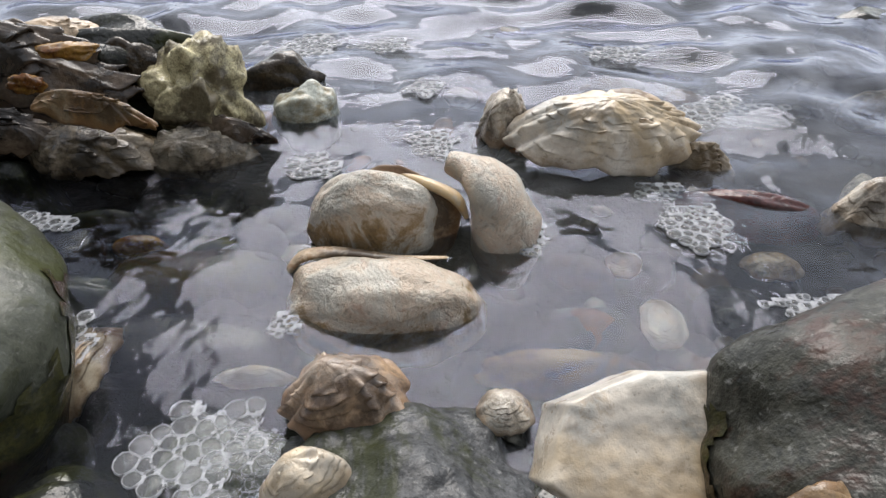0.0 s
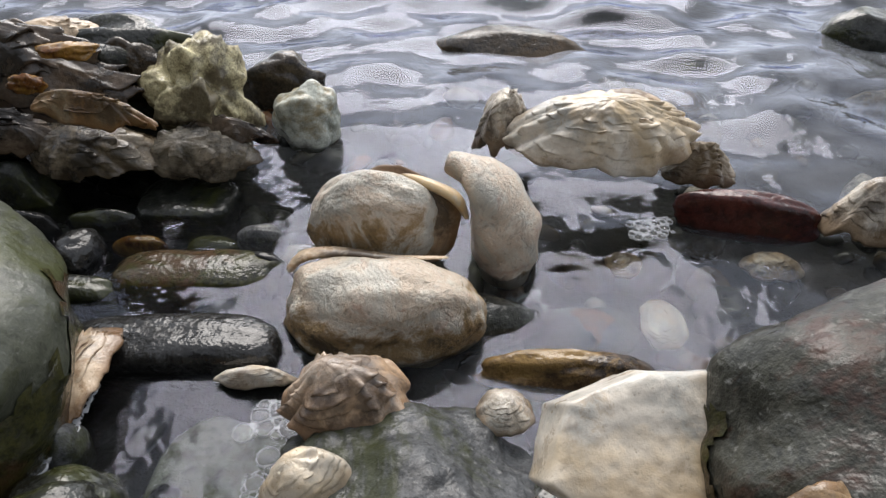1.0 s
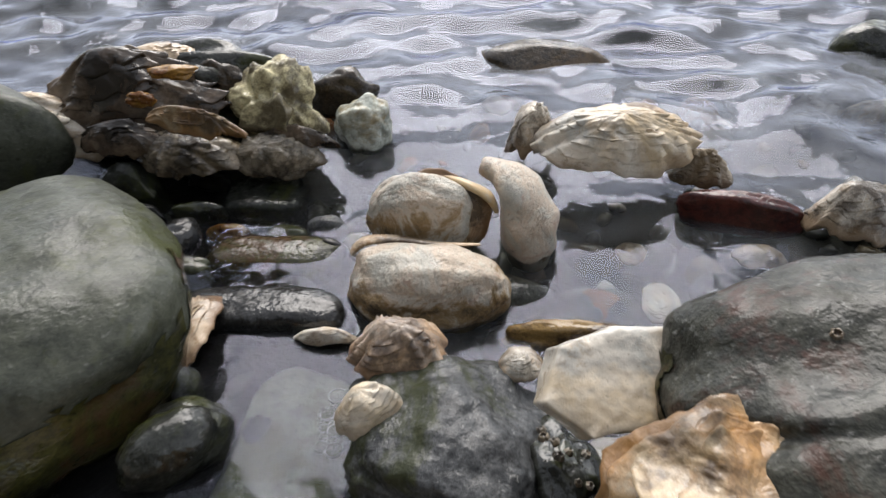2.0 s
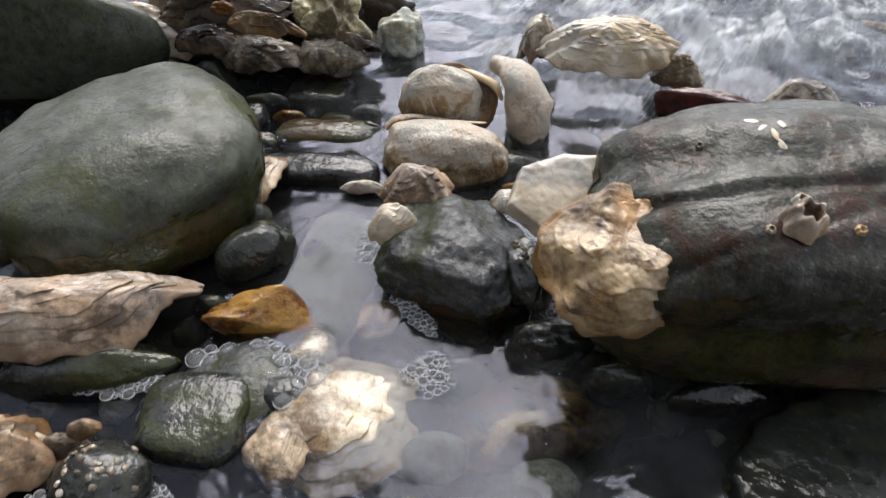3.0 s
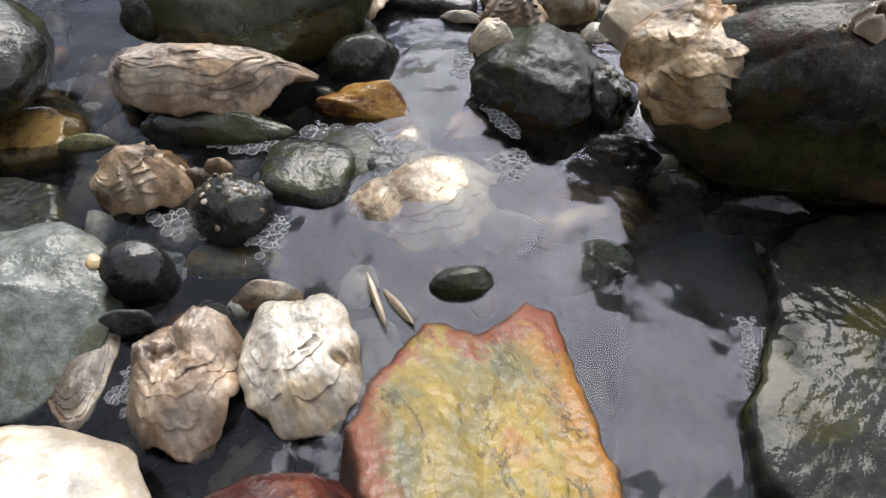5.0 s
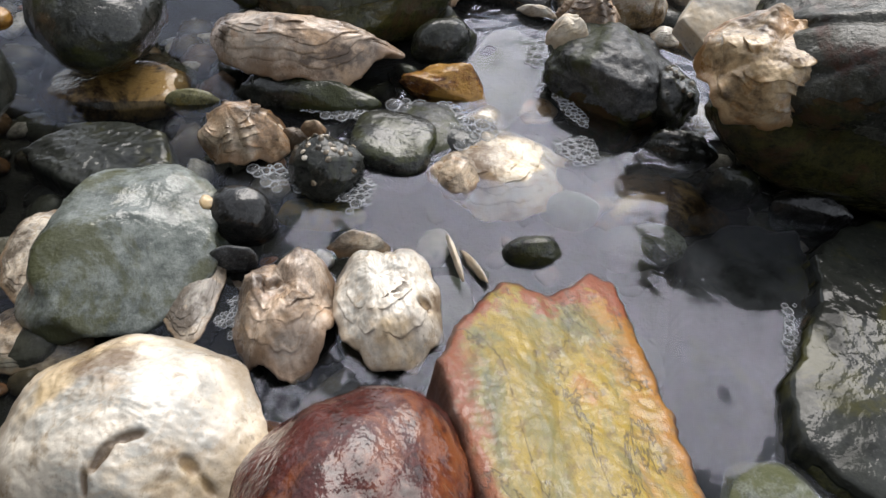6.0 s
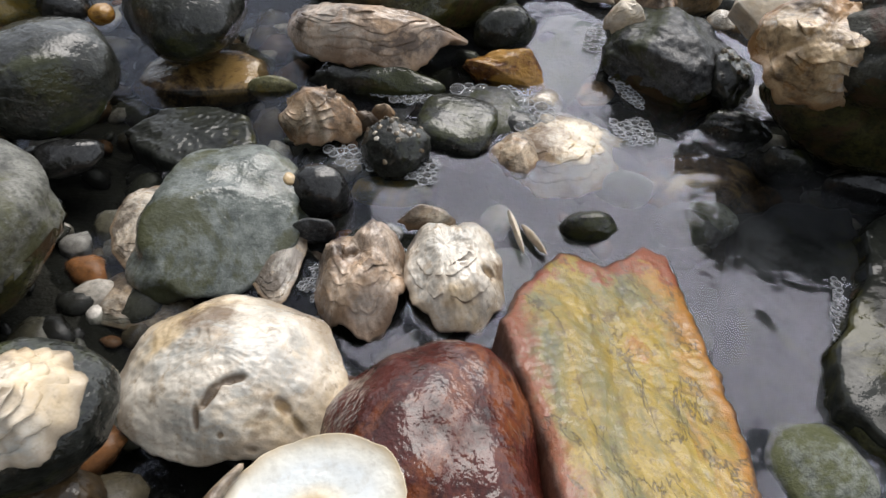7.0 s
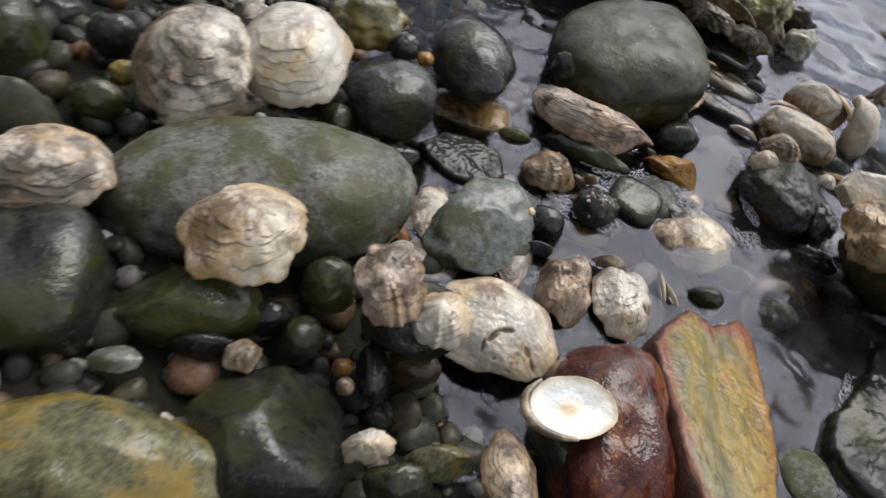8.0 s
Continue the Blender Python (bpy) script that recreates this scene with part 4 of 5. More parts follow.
stone("stone", (-0.4513, -0.1865, 0.05), (0.017, 0.013, 0.014), 48, 205, M_DARK, "dark rounded stone on the beach")
stone("stone", (-0.3773, -0.1956, 0.055), (0.0085, 0.0078, 0.008), 46, 206, M_MOSSY, "small yellowish stone on the beach")
stone("stone", (-0.339, -0.1896, 0.05), (0.0115, 0.0082, 0.01), 45, 207, M_DARK, "small dark stone below the oysters")
oyster("oyster", (-0.3194, -0.1651, 0.05), (0.0218, 0.0152, 0.014), 41, 208, M_OYSTER_TAN, "brown layered oyster below a paler one", step=0.11, frill=0.3)
oyster("oyster", (-0.3457, -0.1108, 0.06), (0.0182, 0.0137, 0.016), 43, 209, M_OYSTER, "small cream oyster between two others", step=0.08, frill=0.2)
stone("stone", (-0.2901, -0.1274, 0.045), (0.0255, 0.0055, 0.014), 45, 210, M_BLACK, "dark stone under the oysters")
stone("stone", (-0.273, -0.1192, 0.035), (0.0114, 0.0137, 0.012), 45, 211, M_GREEN, "small green stone beside a pool")
stone("stone", (-0.3142, -0.0363, 0.045), (0.0264, 0.022, 0.018), 47, 212, M_MOSSY, "yellow mottled lumpy stone", lumps=0.35, grit=0.04)
stone("stone", (-0.2816, -0.0348, 0.04), (0.0118, 0.0094, 0.01), 47, 213, M_BLACK, "small black wet stone")
stone("stone", (-0.2672, -0.0279, 0.035), (0.0063, 0.0062, 0.005), 46, 214, M_RUST, "small rusty red pebble")
stone("stone", (-0.1904, 0.0576, 0.025), (0.0131, 0.0137, 0.012), 46, 216, M_DARK, "small dark pebble beside a boulder")
stone("stone", (-0.0939, 0.0755, 0.004), (0.0173, 0.0111, 0.012), 45, 217, M_DARK, "dark wet stone below a boulder")
stone("stone", (-0.2322, -0.1044, 0.018), (0.0172, 0.0093, 0.008), 42, 218, M_BLACK, "flat black pebble at a pool", facets=2)
stone("stone", (-0.1837, -0.2206, 0.045), (0.0148, 0.0139, 0.018), 42, 219, M_GREEN, "round dark green pebble")
stone("stone", (-0.121, -0.2224, 0.03), (0.0135, 0.0098, 0.012), 41, 220, M_BROWN, "dark brown pebble in a gap")
stone("stone", (-0.1358, -0.2402, 0.035), (0.009, 0.0164, 0.012), 41, 221, M_BLACK, "black stone in a gap", facets=3)
stone("stone", (-0.173, -0.2517, 0.042), (0.0102, 0.0113, 0.012), 41, 222, M_DARK, "dark pebble in a gap")
stone("pebble", (-0.1467, -0.2515, 0.045), (0.0058, 0.0044, 0.006), 41, 223, M_RUST, "bright orange pebble among dark ones")
stone("pebble", (-0.1388, -0.2581, 0.045), (0.0044, 0.0043, 0.006), 40, 224, M_OYSTER, "small cream pebble among dark ones")
oyster("shell", (-0.1091, -0.274, 0.05), (0.0117, 0.0077, 0.008), 46, 225, M_OYSTER_WHITE, "broken white ruffled shell pieces", frill=0.35, step=0.2, ragged=0.25)
stone("stone", (-0.0794, -0.2576, 0.045), (0.0174, 0.0079, 0.014), 40, 226, M_MOSSY, "olive brown stone in a gap", facets=4)
stone("stone", (-0.0896, -0.2777, 0.045), (0.0161, 0.0104, 0.016), 39, 227, M_GREEN, "dark olive stone in a gap", facets=3)
oyster("shell", (-0.0498, -0.2460, 0.052), (0.029, 0.0125, 0.008), -55, 228, M_OYSTER_TAN, "long tan shell standing in a gap", tip=(0, -20), step=0.08)
stone("stone", (0.0254, -0.1774, 0.012), (0.0114, 0.0108, 0.014), 39, 230, M_GREY, "grey stone beside a red one")
stone("stone", (0.0847, -0.1143, -0.004), (0.0174, 0.018, 0.008), 37, 231, M_SILTY, "pale grey stone under water")
oyster("shell", (-0.2249, -0.3198, 0.055), (0.012, 0.0071, 0.004), 39, 233, M_PALEGREEN, "pale green thin shell in a gap", lay=3)
oyster("shell", (-0.1851, -0.2802, 0.05), (0.0089, 0.0088, 0.006), 39, 234, M_OYSTER, "small cream shell pieces in a gap", frill=0.5)
stone("stone", (-0.1953, -0.3306, 0.055), (0.0097, 0.0071, 0.012), 36, 235, M_DARK, "small dark wet stone in a gap")
stone("stone", (-0.2054, -0.2871, 0.045), (0.0161, 0.0066, 0.012), 38, 236, M_BLACK, "dark wet stone in a gap")
stone("stone", (-0.1966, -0.2547, 0.04), (0.0144, 0.0095, 0.012), 38, 237, M_BLACK, "black stone in a gap")
oyster("shell", (-0.1903, -0.1129, 0), (0.0139, 0.0241, 0.004), 38, 238, M_OYSTER, "pale thin shell under water", lay=3)
stone("stone", (-0.0797, 0.0128, -0.004), (0.0242, 0.0209, 0.008), 40, 239, M_GREY, "grey stone just under water")
stone("stone", (-0.1154, 0.14, 0.004), (0.0069, 0.0013, 0.005), 0, 240, M_OYSTER, "small cream pebble on a black stone")
oyster("shell", (-0.054, 0.1234, 0.002), (0.0119, 0.0032, 0.005), -1, 241, M_OYSTER_WHITE, "white shell piece at the waterline")
stone("stone", (-0.0607, 0.0759, -0.01), (0.0201, 0.039, 0.006), -5, 242, M_SILTY, "pale flat stone under shallow water", box=0.4)
stone("stone", (-0.128, 0.1636, -0.004), (0.0171, 0.0057, 0.008), -2, 243, M_DARK, "flat dark stone in a pool", box=0.3)
stone("stone", (-0.155, 0.197, -0.002), (0.0119, 0.0039, 0.01), -2, 244, M_BLACK, "black stone in a pool")
stone("stone", (-0.113, 0.1922, -0.006), (0.0106, 0.0031, 0.006), 0, 245, M_RUST, "rusty stone under shallow water")
stone("stone", (-0.1305, 0.2034, -0.004), (0.0142, 0.004, 0.008), 0, 246, M_DARK, "dark wet stone in a pool")
stone("stone", (-0.0861, 0.1929, -0.008), (0.0112, 0.0064, 0.006), -8, 247, M_GREEN, "green stone under shallow water")
stone("stone", (-0.0634, 0.1788, -0.004), (0.0085, 0.0036, 0.007), -10, 248, M_BLACK, "black stone beside the limpets")
stone("stone", (-0.1006, 0.1025, -0.002), (0.0061, 0.0067, 0.01), 0, 250, M_GREY, "blue grey stone beside a boulder")
stone("stone", (0.05, 0.1824, -0.01), (0.0136, 0.0062, 0.008), -20, 251, M_BROWN, "brown stone under shallow water")
oyster("shell", (0.0668, 0.1849, -0.008), (0.0073, 0.0064, 0.004), 0, 252, M_OYSTER_TAN, "tan shell under shallow water", lay=3)
stone("stone", (0.0562, 0.1567, -0.014), (0.0106, 0.0104, 0.006), 0, 253, M_GREY, "grey stone under shallow water")
stone("stone", (0.1013, 0.1647, -0.014), (0.0129, 0.0131, 0.008), 0, 254, M_GREY, "grey stone under shallow water")
oyster("shell", (0.1188, 0.1811, -0.006), (0.0108, 0.0074, 0.005), -8, 255, M_OYSTER, "pale thin shell under water", frill=0.4)
stone("stone", (-0.0915, 0.0827, 0), (0.0146, 0.0115, 0.013), -2, 256, M_DARK, "dark rounded stone below a boulder")
stone("stone", (-0.1039, 0.0494, -0.004), (0.0091, 0.0046, 0.008), 0, 257, M_DARK, "small dark wet stone in a gap")
stone("stone", (-0.1400, 0.0116, 0), (0.0340, 0.0110, 0.011), 10, 258, M_DARK, "dark stone under a long oyster", lumps=0.2)
stone("stone", (-0.1466, -0.0177, -0.002), (0.0103, 0.0034, 0.009), 3, 259, M_RUST, "rusty orange stone in a pool", facets=3)
oyster("shell", (-0.1293, -0.0196, 0), (0.0089, 0.004, 0.008), 12, 260, M_OYSTER_TAN, "small orange tan shell in a pool", frill=0.4)
stone("stone", (-0.0627, 0.0107, -0.005), (0.0123, 0.0091, 0.008), 8, 261, M_DARK, "dark stone under shallow water")
oyster("shell", (-0.059, -0.0111, -0.004), (0.0102, 0.0077, 0.008), 3, 262, M_OYSTER_TAN, "brown barnacled shell at the waterline", frill=0.4)
stone("stone", (-0.0047, -0.0033, -0.012), (0.0135, 0.0096, 0.007), 6, 263, M_SILTY, "grey green stone under water")
stone("stone", (0.0254, -0.019, -0.01), (0.0158, 0.0114, 0.009), 6, 264, M_GREY, "round stone under shallow water")
stone("stone", (0.0923, 0.0203, -0.002), (0.0171, 0.0063, 0.012), 6, 265, M_BLACK, "black stone below a boulder")
stone("stone", (0.0593, 0.025, -0.002), (0.0124, 0.0052, 0.012), 5, 266, M_DARK, "dark stone below a boulder", grit=0.05)
stone("stone", (0.0264, 0.0144, -0.014), (0.0307, 0.0186, 0.007), 25, 267, M_CRUST, "rust brown stone under shallow water")
stone("stone", (0.0329, -0.0133, -0.008), (0.0144, 0.0091, 0.007), 19, 268, M_SILTY, "pale green stone under water")
stone("stone", (-0.1046, -0.0465, -0.01), (0.0198, 0.0089, 0.005), 17, 269, M_MOSSY, "yellow green stone under water")
stone("stone", (-0.093, -0.0011, -0.004), (0.0133, 0.0131, 0.007), -4, 270, M_GREY, "grey stone under shallow water")
stone("stone", (-0.1894, -0.01, -0.002), (0.0128, 0.0039, 0.008), 23, 271, M_MOSSY, "small olive stone in a pool")
stone("stone", (-0.0394, -0.0771, -0.01), (0.0131, 0.018, 0.006), -2, 272, M_SILTY, "pale stone under shallow water")
oyster("shell", (-0.0398, -0.0589, 0.004), (0.0117, 0.0013, 0.003), -55, 273, M_OYSTER_WHITE, "thin white shell splinter in a pool", lay=2)
oyster("shell", (-0.0317, -0.0593, 0.002), (0.009, 0.0014, 0.003), -38, 274, M_OYSTER_WHITE, "thin white shell splinter in a pool", lay=2)
stone("stone", (-0.118, -0.0902, 0.004), (0.0091, 0.0025, 0.008), 22, 275, M_GREY, "wet blue grey pebble in a pool")
oyster("shell", (-0.0757, -0.0694, 0.004), (0.0121, 0.003, 0.01), 25, 276, M_OYSTER, "broken cup of a cream oyster", frill=0.3)
oyster("shell", (-0.1404, -0.0201, 0.004), (0.0069, 0.0027, 0.006), 6, 277, M_OYSTER, "small cream shell bit in a pool")
oyster("shell", (-0.122, -0.0151, 0.006), (0.0057, 0.003, 0.006), 23, 278, M_OYSTER_TAN, "small pinkish shell bit in a pool")
oyster("shell", (-0.0549, -0.0103, -0.002), (0.0101, 0.014, 0.008), 22, 279, M_OYSTER_TAN, "brown barnacled shell edge awash")
stone("stone", (0.0272, 0.073, 0), (0.0128, 0.0115, 0.012), 23, 280, M_DARK, "black barnacled stone in a pool", grit=0.05)
stone("stone", (-0.0424, -0.2101, 0.03), (0.0191, 0.0068, 0.014), -26, 281, M_DARK, "dark stone beside a red one")

part("curled_shell", swept_mesh([(0.0341, 0.0149, -0.0077), (0.0341, 0.0149, 0.0025), (0.0334, 0.0149, 0.0152), (0.0291, 0.0189, 0.0246), (0.0221, 0.0249, 0.0286), (0.014, 0.0279, 0.0303)],
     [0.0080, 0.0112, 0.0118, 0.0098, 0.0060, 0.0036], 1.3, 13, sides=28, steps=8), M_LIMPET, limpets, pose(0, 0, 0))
part("white_lip", swept_mesh([(-0.0009, 0.0149, 0.0341), (0.0079, 0.0129, 0.0315), (0.0164, 0.0109, 0.0275), (0.0202, 0.0109, 0.0194)],
     [0.0008, 0.0017, 0.0019, 0.0008], 1.5, 14), M_NACRE, limpets, pose(0, 0, 0), "white inner lip of a shell")
part("shell_ledge", swept_mesh([(-0.037, -0.0071, 0.012), (-0.0316, -0.0051, 0.0165), (-0.0185, -0.0071, 0.0196), (-0.0025, -0.0091, 0.019), (0.0134, -0.0071, 0.0173)],
     [0.0010, 0.0015, 0.0009, 0.0005, 0.0003], 2.2, 16), M_OYSTER_TAN, limpets, pose(0, 0, 0))


# ---- weed, marks and barnacles on the boulders ----
body_right = next(o for o in bright.children if o.name.startswith("boulder_body"))
body_left = next(o for o in bleft.children if o.name.startswith("boulder_body"))
body_oval = next(o for o in oval.children if o.name.startswith("boulder_body"))
algae_skin(body_right, 0.012, 3, 0.5)
algae_skin(body_left, 0.010, 4, 0.35)
algae_skin(body_oval, -0.014, 5, 0.4)
algae_skin(weedy, -0.007, 6, 0.2)
algae_skin(next(o for o in greyrock.children if o.name.startswith("rock")), 0.004, 7, 0.4)


def barnacle_mesh(radius, tall, seed):
    """A limy cone with ridged plates, an open mouth and a dark floor."""
    bm, segs, rows = bmesh.new(), 36, []
    darkness = bm.verts.layers.float.new("lip")
    for wide, high, shade in ((1.0, -0.15, 0.0), (0.93, 0.25, 0.0), (0.78, 0.7, 0.0), (0.62, 1.0, 0.1), (0.52, 0.98, 0.4), (0.46, 0.55, 1.0), (0.40, 0.2, 1.0)):
        row = []
        for k in range(segs):
            th = 2 * math.pi * k / segs
            f = wide * (1 + 0.10 * math.sin(6 * th + seed) + 0.12 * noise.noise(Vector((math.cos(th) * 2, math.sin(th) * 2, seed))))
            v = bm.verts.new((radius * f * math.cos(th), radius * f * math.sin(th), tall * (high + 0.12 * (high > 0.5) * math.sin(5 * th + 2 * seed))))
            v[darkness] = shade
            row.append(v)
        rows.append(row)
    for one, two in zip(rows[:-1], rows[1:]):
        for k in range(segs):
            bm.faces.new((one[k], one[(k + 1) % segs], two[(k + 1) % segs], two[k]))
    bm.faces.new(rows[-1])
    for f in bm.faces:
        f.smooth = True
    return bm


def barnacle(body, x, y, radius, tall, seed, material, label=""):
    """A barnacle standing on a stone at the world place x, y."""
    p, n = on_top(body, x, y)
    m = Matrix.Translation(p) @ n.to_track_quat("Z", "Y").to_matrix().to_4x4()
    return part("barnacle", barnacle_mesh(radius, tall, seed), material, body, body.matrix_world.inverted() @ m, label)


barnacle(body_right, 0.0985, 0.0275, 0.0058, 0.0062, 1, M_OYSTER_PINK, "large open barnacle with a dark mouth")
barnacle(body_right, 0.0995, 0.0350, 0.0026, 0.0022, 2, M_OYSTER_WHITE)
barnacle(body_right, 0.1135, 0.0270, 0.0016, 0.0014, 3, M_NACRE)
barnacle(body_right, 0.0760, 0.0600, 0.0014, 0.0010, 4, M_OYSTER)
barnacle(body_right, 0.0900, 0.0250, 0.0014, 0.0012, 5, M_OYSTER_WHITE)
lump = next(o for o in greyrock.children if o.name.startswith("barnacle_lump"))
for n in range(8):
    r = rnd(720 + n)
    barnacle(lump, 0.0258 + r.uniform(-0.007, 0.007), 0.0685 + r.uniform(-0.009, 0.009), r.uniform(0.0009, 0.0019), 0.0013, 20 + n, M_OYSTER_DARK if n % 3 else M_OYSTER)

# ---- bore holes, barnacles and the limpet's rim ----
def pit(body, x, y, long, wide, deep, turn, seed, name="bore_hole", material=M_ALGAE, lift=0.0):
    """A flat dark lump, its colour standing for the shade in a hole, or a small crust, set into a shell or stone at the
    world place x, y.
    """
    p, n = on_top(body, x, y)
    m = Matrix.Translation(p + n * lift) @ n.to_track_quat("Z", "Y").to_matrix().to_4x4() @ pose(0, 0, 0, 0, 0, turn)
    return part(name, stone_mesh(long, wide, deep, seed, lumps=0.3, sub=3), material, body, body.matrix_world.inverted() @ m)


for n, (x, y, long, turn) in enumerate(((0.0905, 0.0655, 0.0022, 40), (0.0935, 0.0628, 0.0026, -55), (0.0962, 0.0590, 0.0024, -60), (0.0978, 0.0555, 0.0022, -40), (0.0985, 0.0628, 0.0018, 10))):
    pit(body_right, x, y, long, 0.0009, 0.00012, turn, 330 + n, "white_mark", M_OYSTER_WHITE)
pit(longoyster, -0.113, 0.0122, 0.0016, 0.0022, 0.0007, 0, 312)
pit(longoyster, -0.1356, 0.004, 0.0030, 0.0008, 0.0006, 20, 313)
for n in range(26):
    r = rnd(400 + n)
    at = crusty.location
    pit(crusty, at.x + r.gauss(0, 0.006), at.y + r.gauss(0, 0.006), 0.0013, 0.0013, 0.0007, 0, 420 + n, "barnacle", M_OYSTER_DARK if n % 4 else M_OYSTER)
pit(mottled, -0.136, -0.0758, 0.0032, 0.0030, 0.0020, 0, 315, "barnacle", M_NACRE)
rim = [(0.93 * 0.0255 * math.cos(a), 0.93 * 0.0178 * math.sin(a), 0.0009) for a in (2.2, 2.7, 3.2, 3.7, 4.2, 4.7)]
part("shell_rim", swept_mesh(rim, [0.0008, 0.0020, 0.0026, 0.0026, 0.0020, 0.0008], 1.0, 7), M_OYSTER_TAN, disc, pose(0, 0, 0), "tan layered rim of the limpet")

# ---- small gravel ----
def pebble_material():
    k = Mat("mixed_gravel", 0.25)
    geo = k.n.new("ShaderNodeNewGeometry")
    tone = k.ramp(geo.outputs["Random Per Island"], (0.0, (0.012, 0.012, 0.011)), (0.35, (0.035, 0.036, 0.03)), (0.6, (0.06, 0.062, 0.045)), (0.78, (0.10, 0.075, 0.045)),
                  (0.86, (0.22, 0.09, 0.03)), (0.91, (0.16, 0.16, 0.15)), (0.96, (0.5, 0.45, 0.38)), (1.0, (0.6, 0.57, 0.52)))
    k.set("Base Color", k.mix(k.ramp(k.noise(260, 5, 0.7), (0.3, 0.7), (0.6, 0.0)), tone, (0.015, 0.015, 0.012)))
    k.set("Roughness", k.ramp(k.noise(120, 3), (0.3, 0.12), (0.7, 0.4)))
    k.set("Specular IOR Level", 0.2)
    k.bump(k.noise(420, 4, 0.7), 0.0006, 0.6)
    return k.m


def scatter(name, seed, count, box, sizes, label, keep):
    """Loose gravel as one mesh; keep(x, y) says how likely a place is to hold a pebble."""
    r = rnd(seed)
    base = []
    for n in range(12):
        bm = stone_mesh(1, r.uniform(0.6, 0.95), r.uniform(0.4, 0.75), seed * 50 + n, lumps=0.3, facets=n % 4, sub=2)
        base.append((np.array([v.co[:] for v in bm.verts]), [[v.index for v in f.verts] for f in bm.faces]))
        bm.free()
    verts, faces, total = [], [], 0
    for _ in range(count):
        x, y = r.uniform(box[0], box[1]), r.uniform(box[2], box[3])
        if r.random() > keep(x, y):
            continue
        shape, tris = base[r.randrange(12)]
        s = sizes[0] * (sizes[1] / sizes[0]) ** (r.random() ** 1.6)
        turn = np.array(Euler((r.uniform(-0.5, 0.5), r.uniform(-0.5, 0.5), r.uniform(0, 6.3))).to_matrix())
        verts.append(shape @ turn.T * s + (x, y, ground_height(x, y) + 0.35 * s))
        faces += [[i + total for i in t] for t in tris]
        total += len(shape)
    me = bpy.data.meshes.new(name)
    me.from_pydata(np.concatenate(verts).tolist(), [], faces)
    me.polygons.foreach_set("use_smooth", [True] * len(me.polygons))
    me.materials.append(pebble_material())
    return tagged(new(name, me), label, "gravel", kind="stuff")


scatter("gravel", 3, 5200, (-0.60, 0.22, -0.48, 0.36), (0.004, 0.015), "wet dark gravel with bits of rust and shell", lambda x, y: 1.0 if -0.6 * x - 0.8 * y > 0.10 else 0.35)


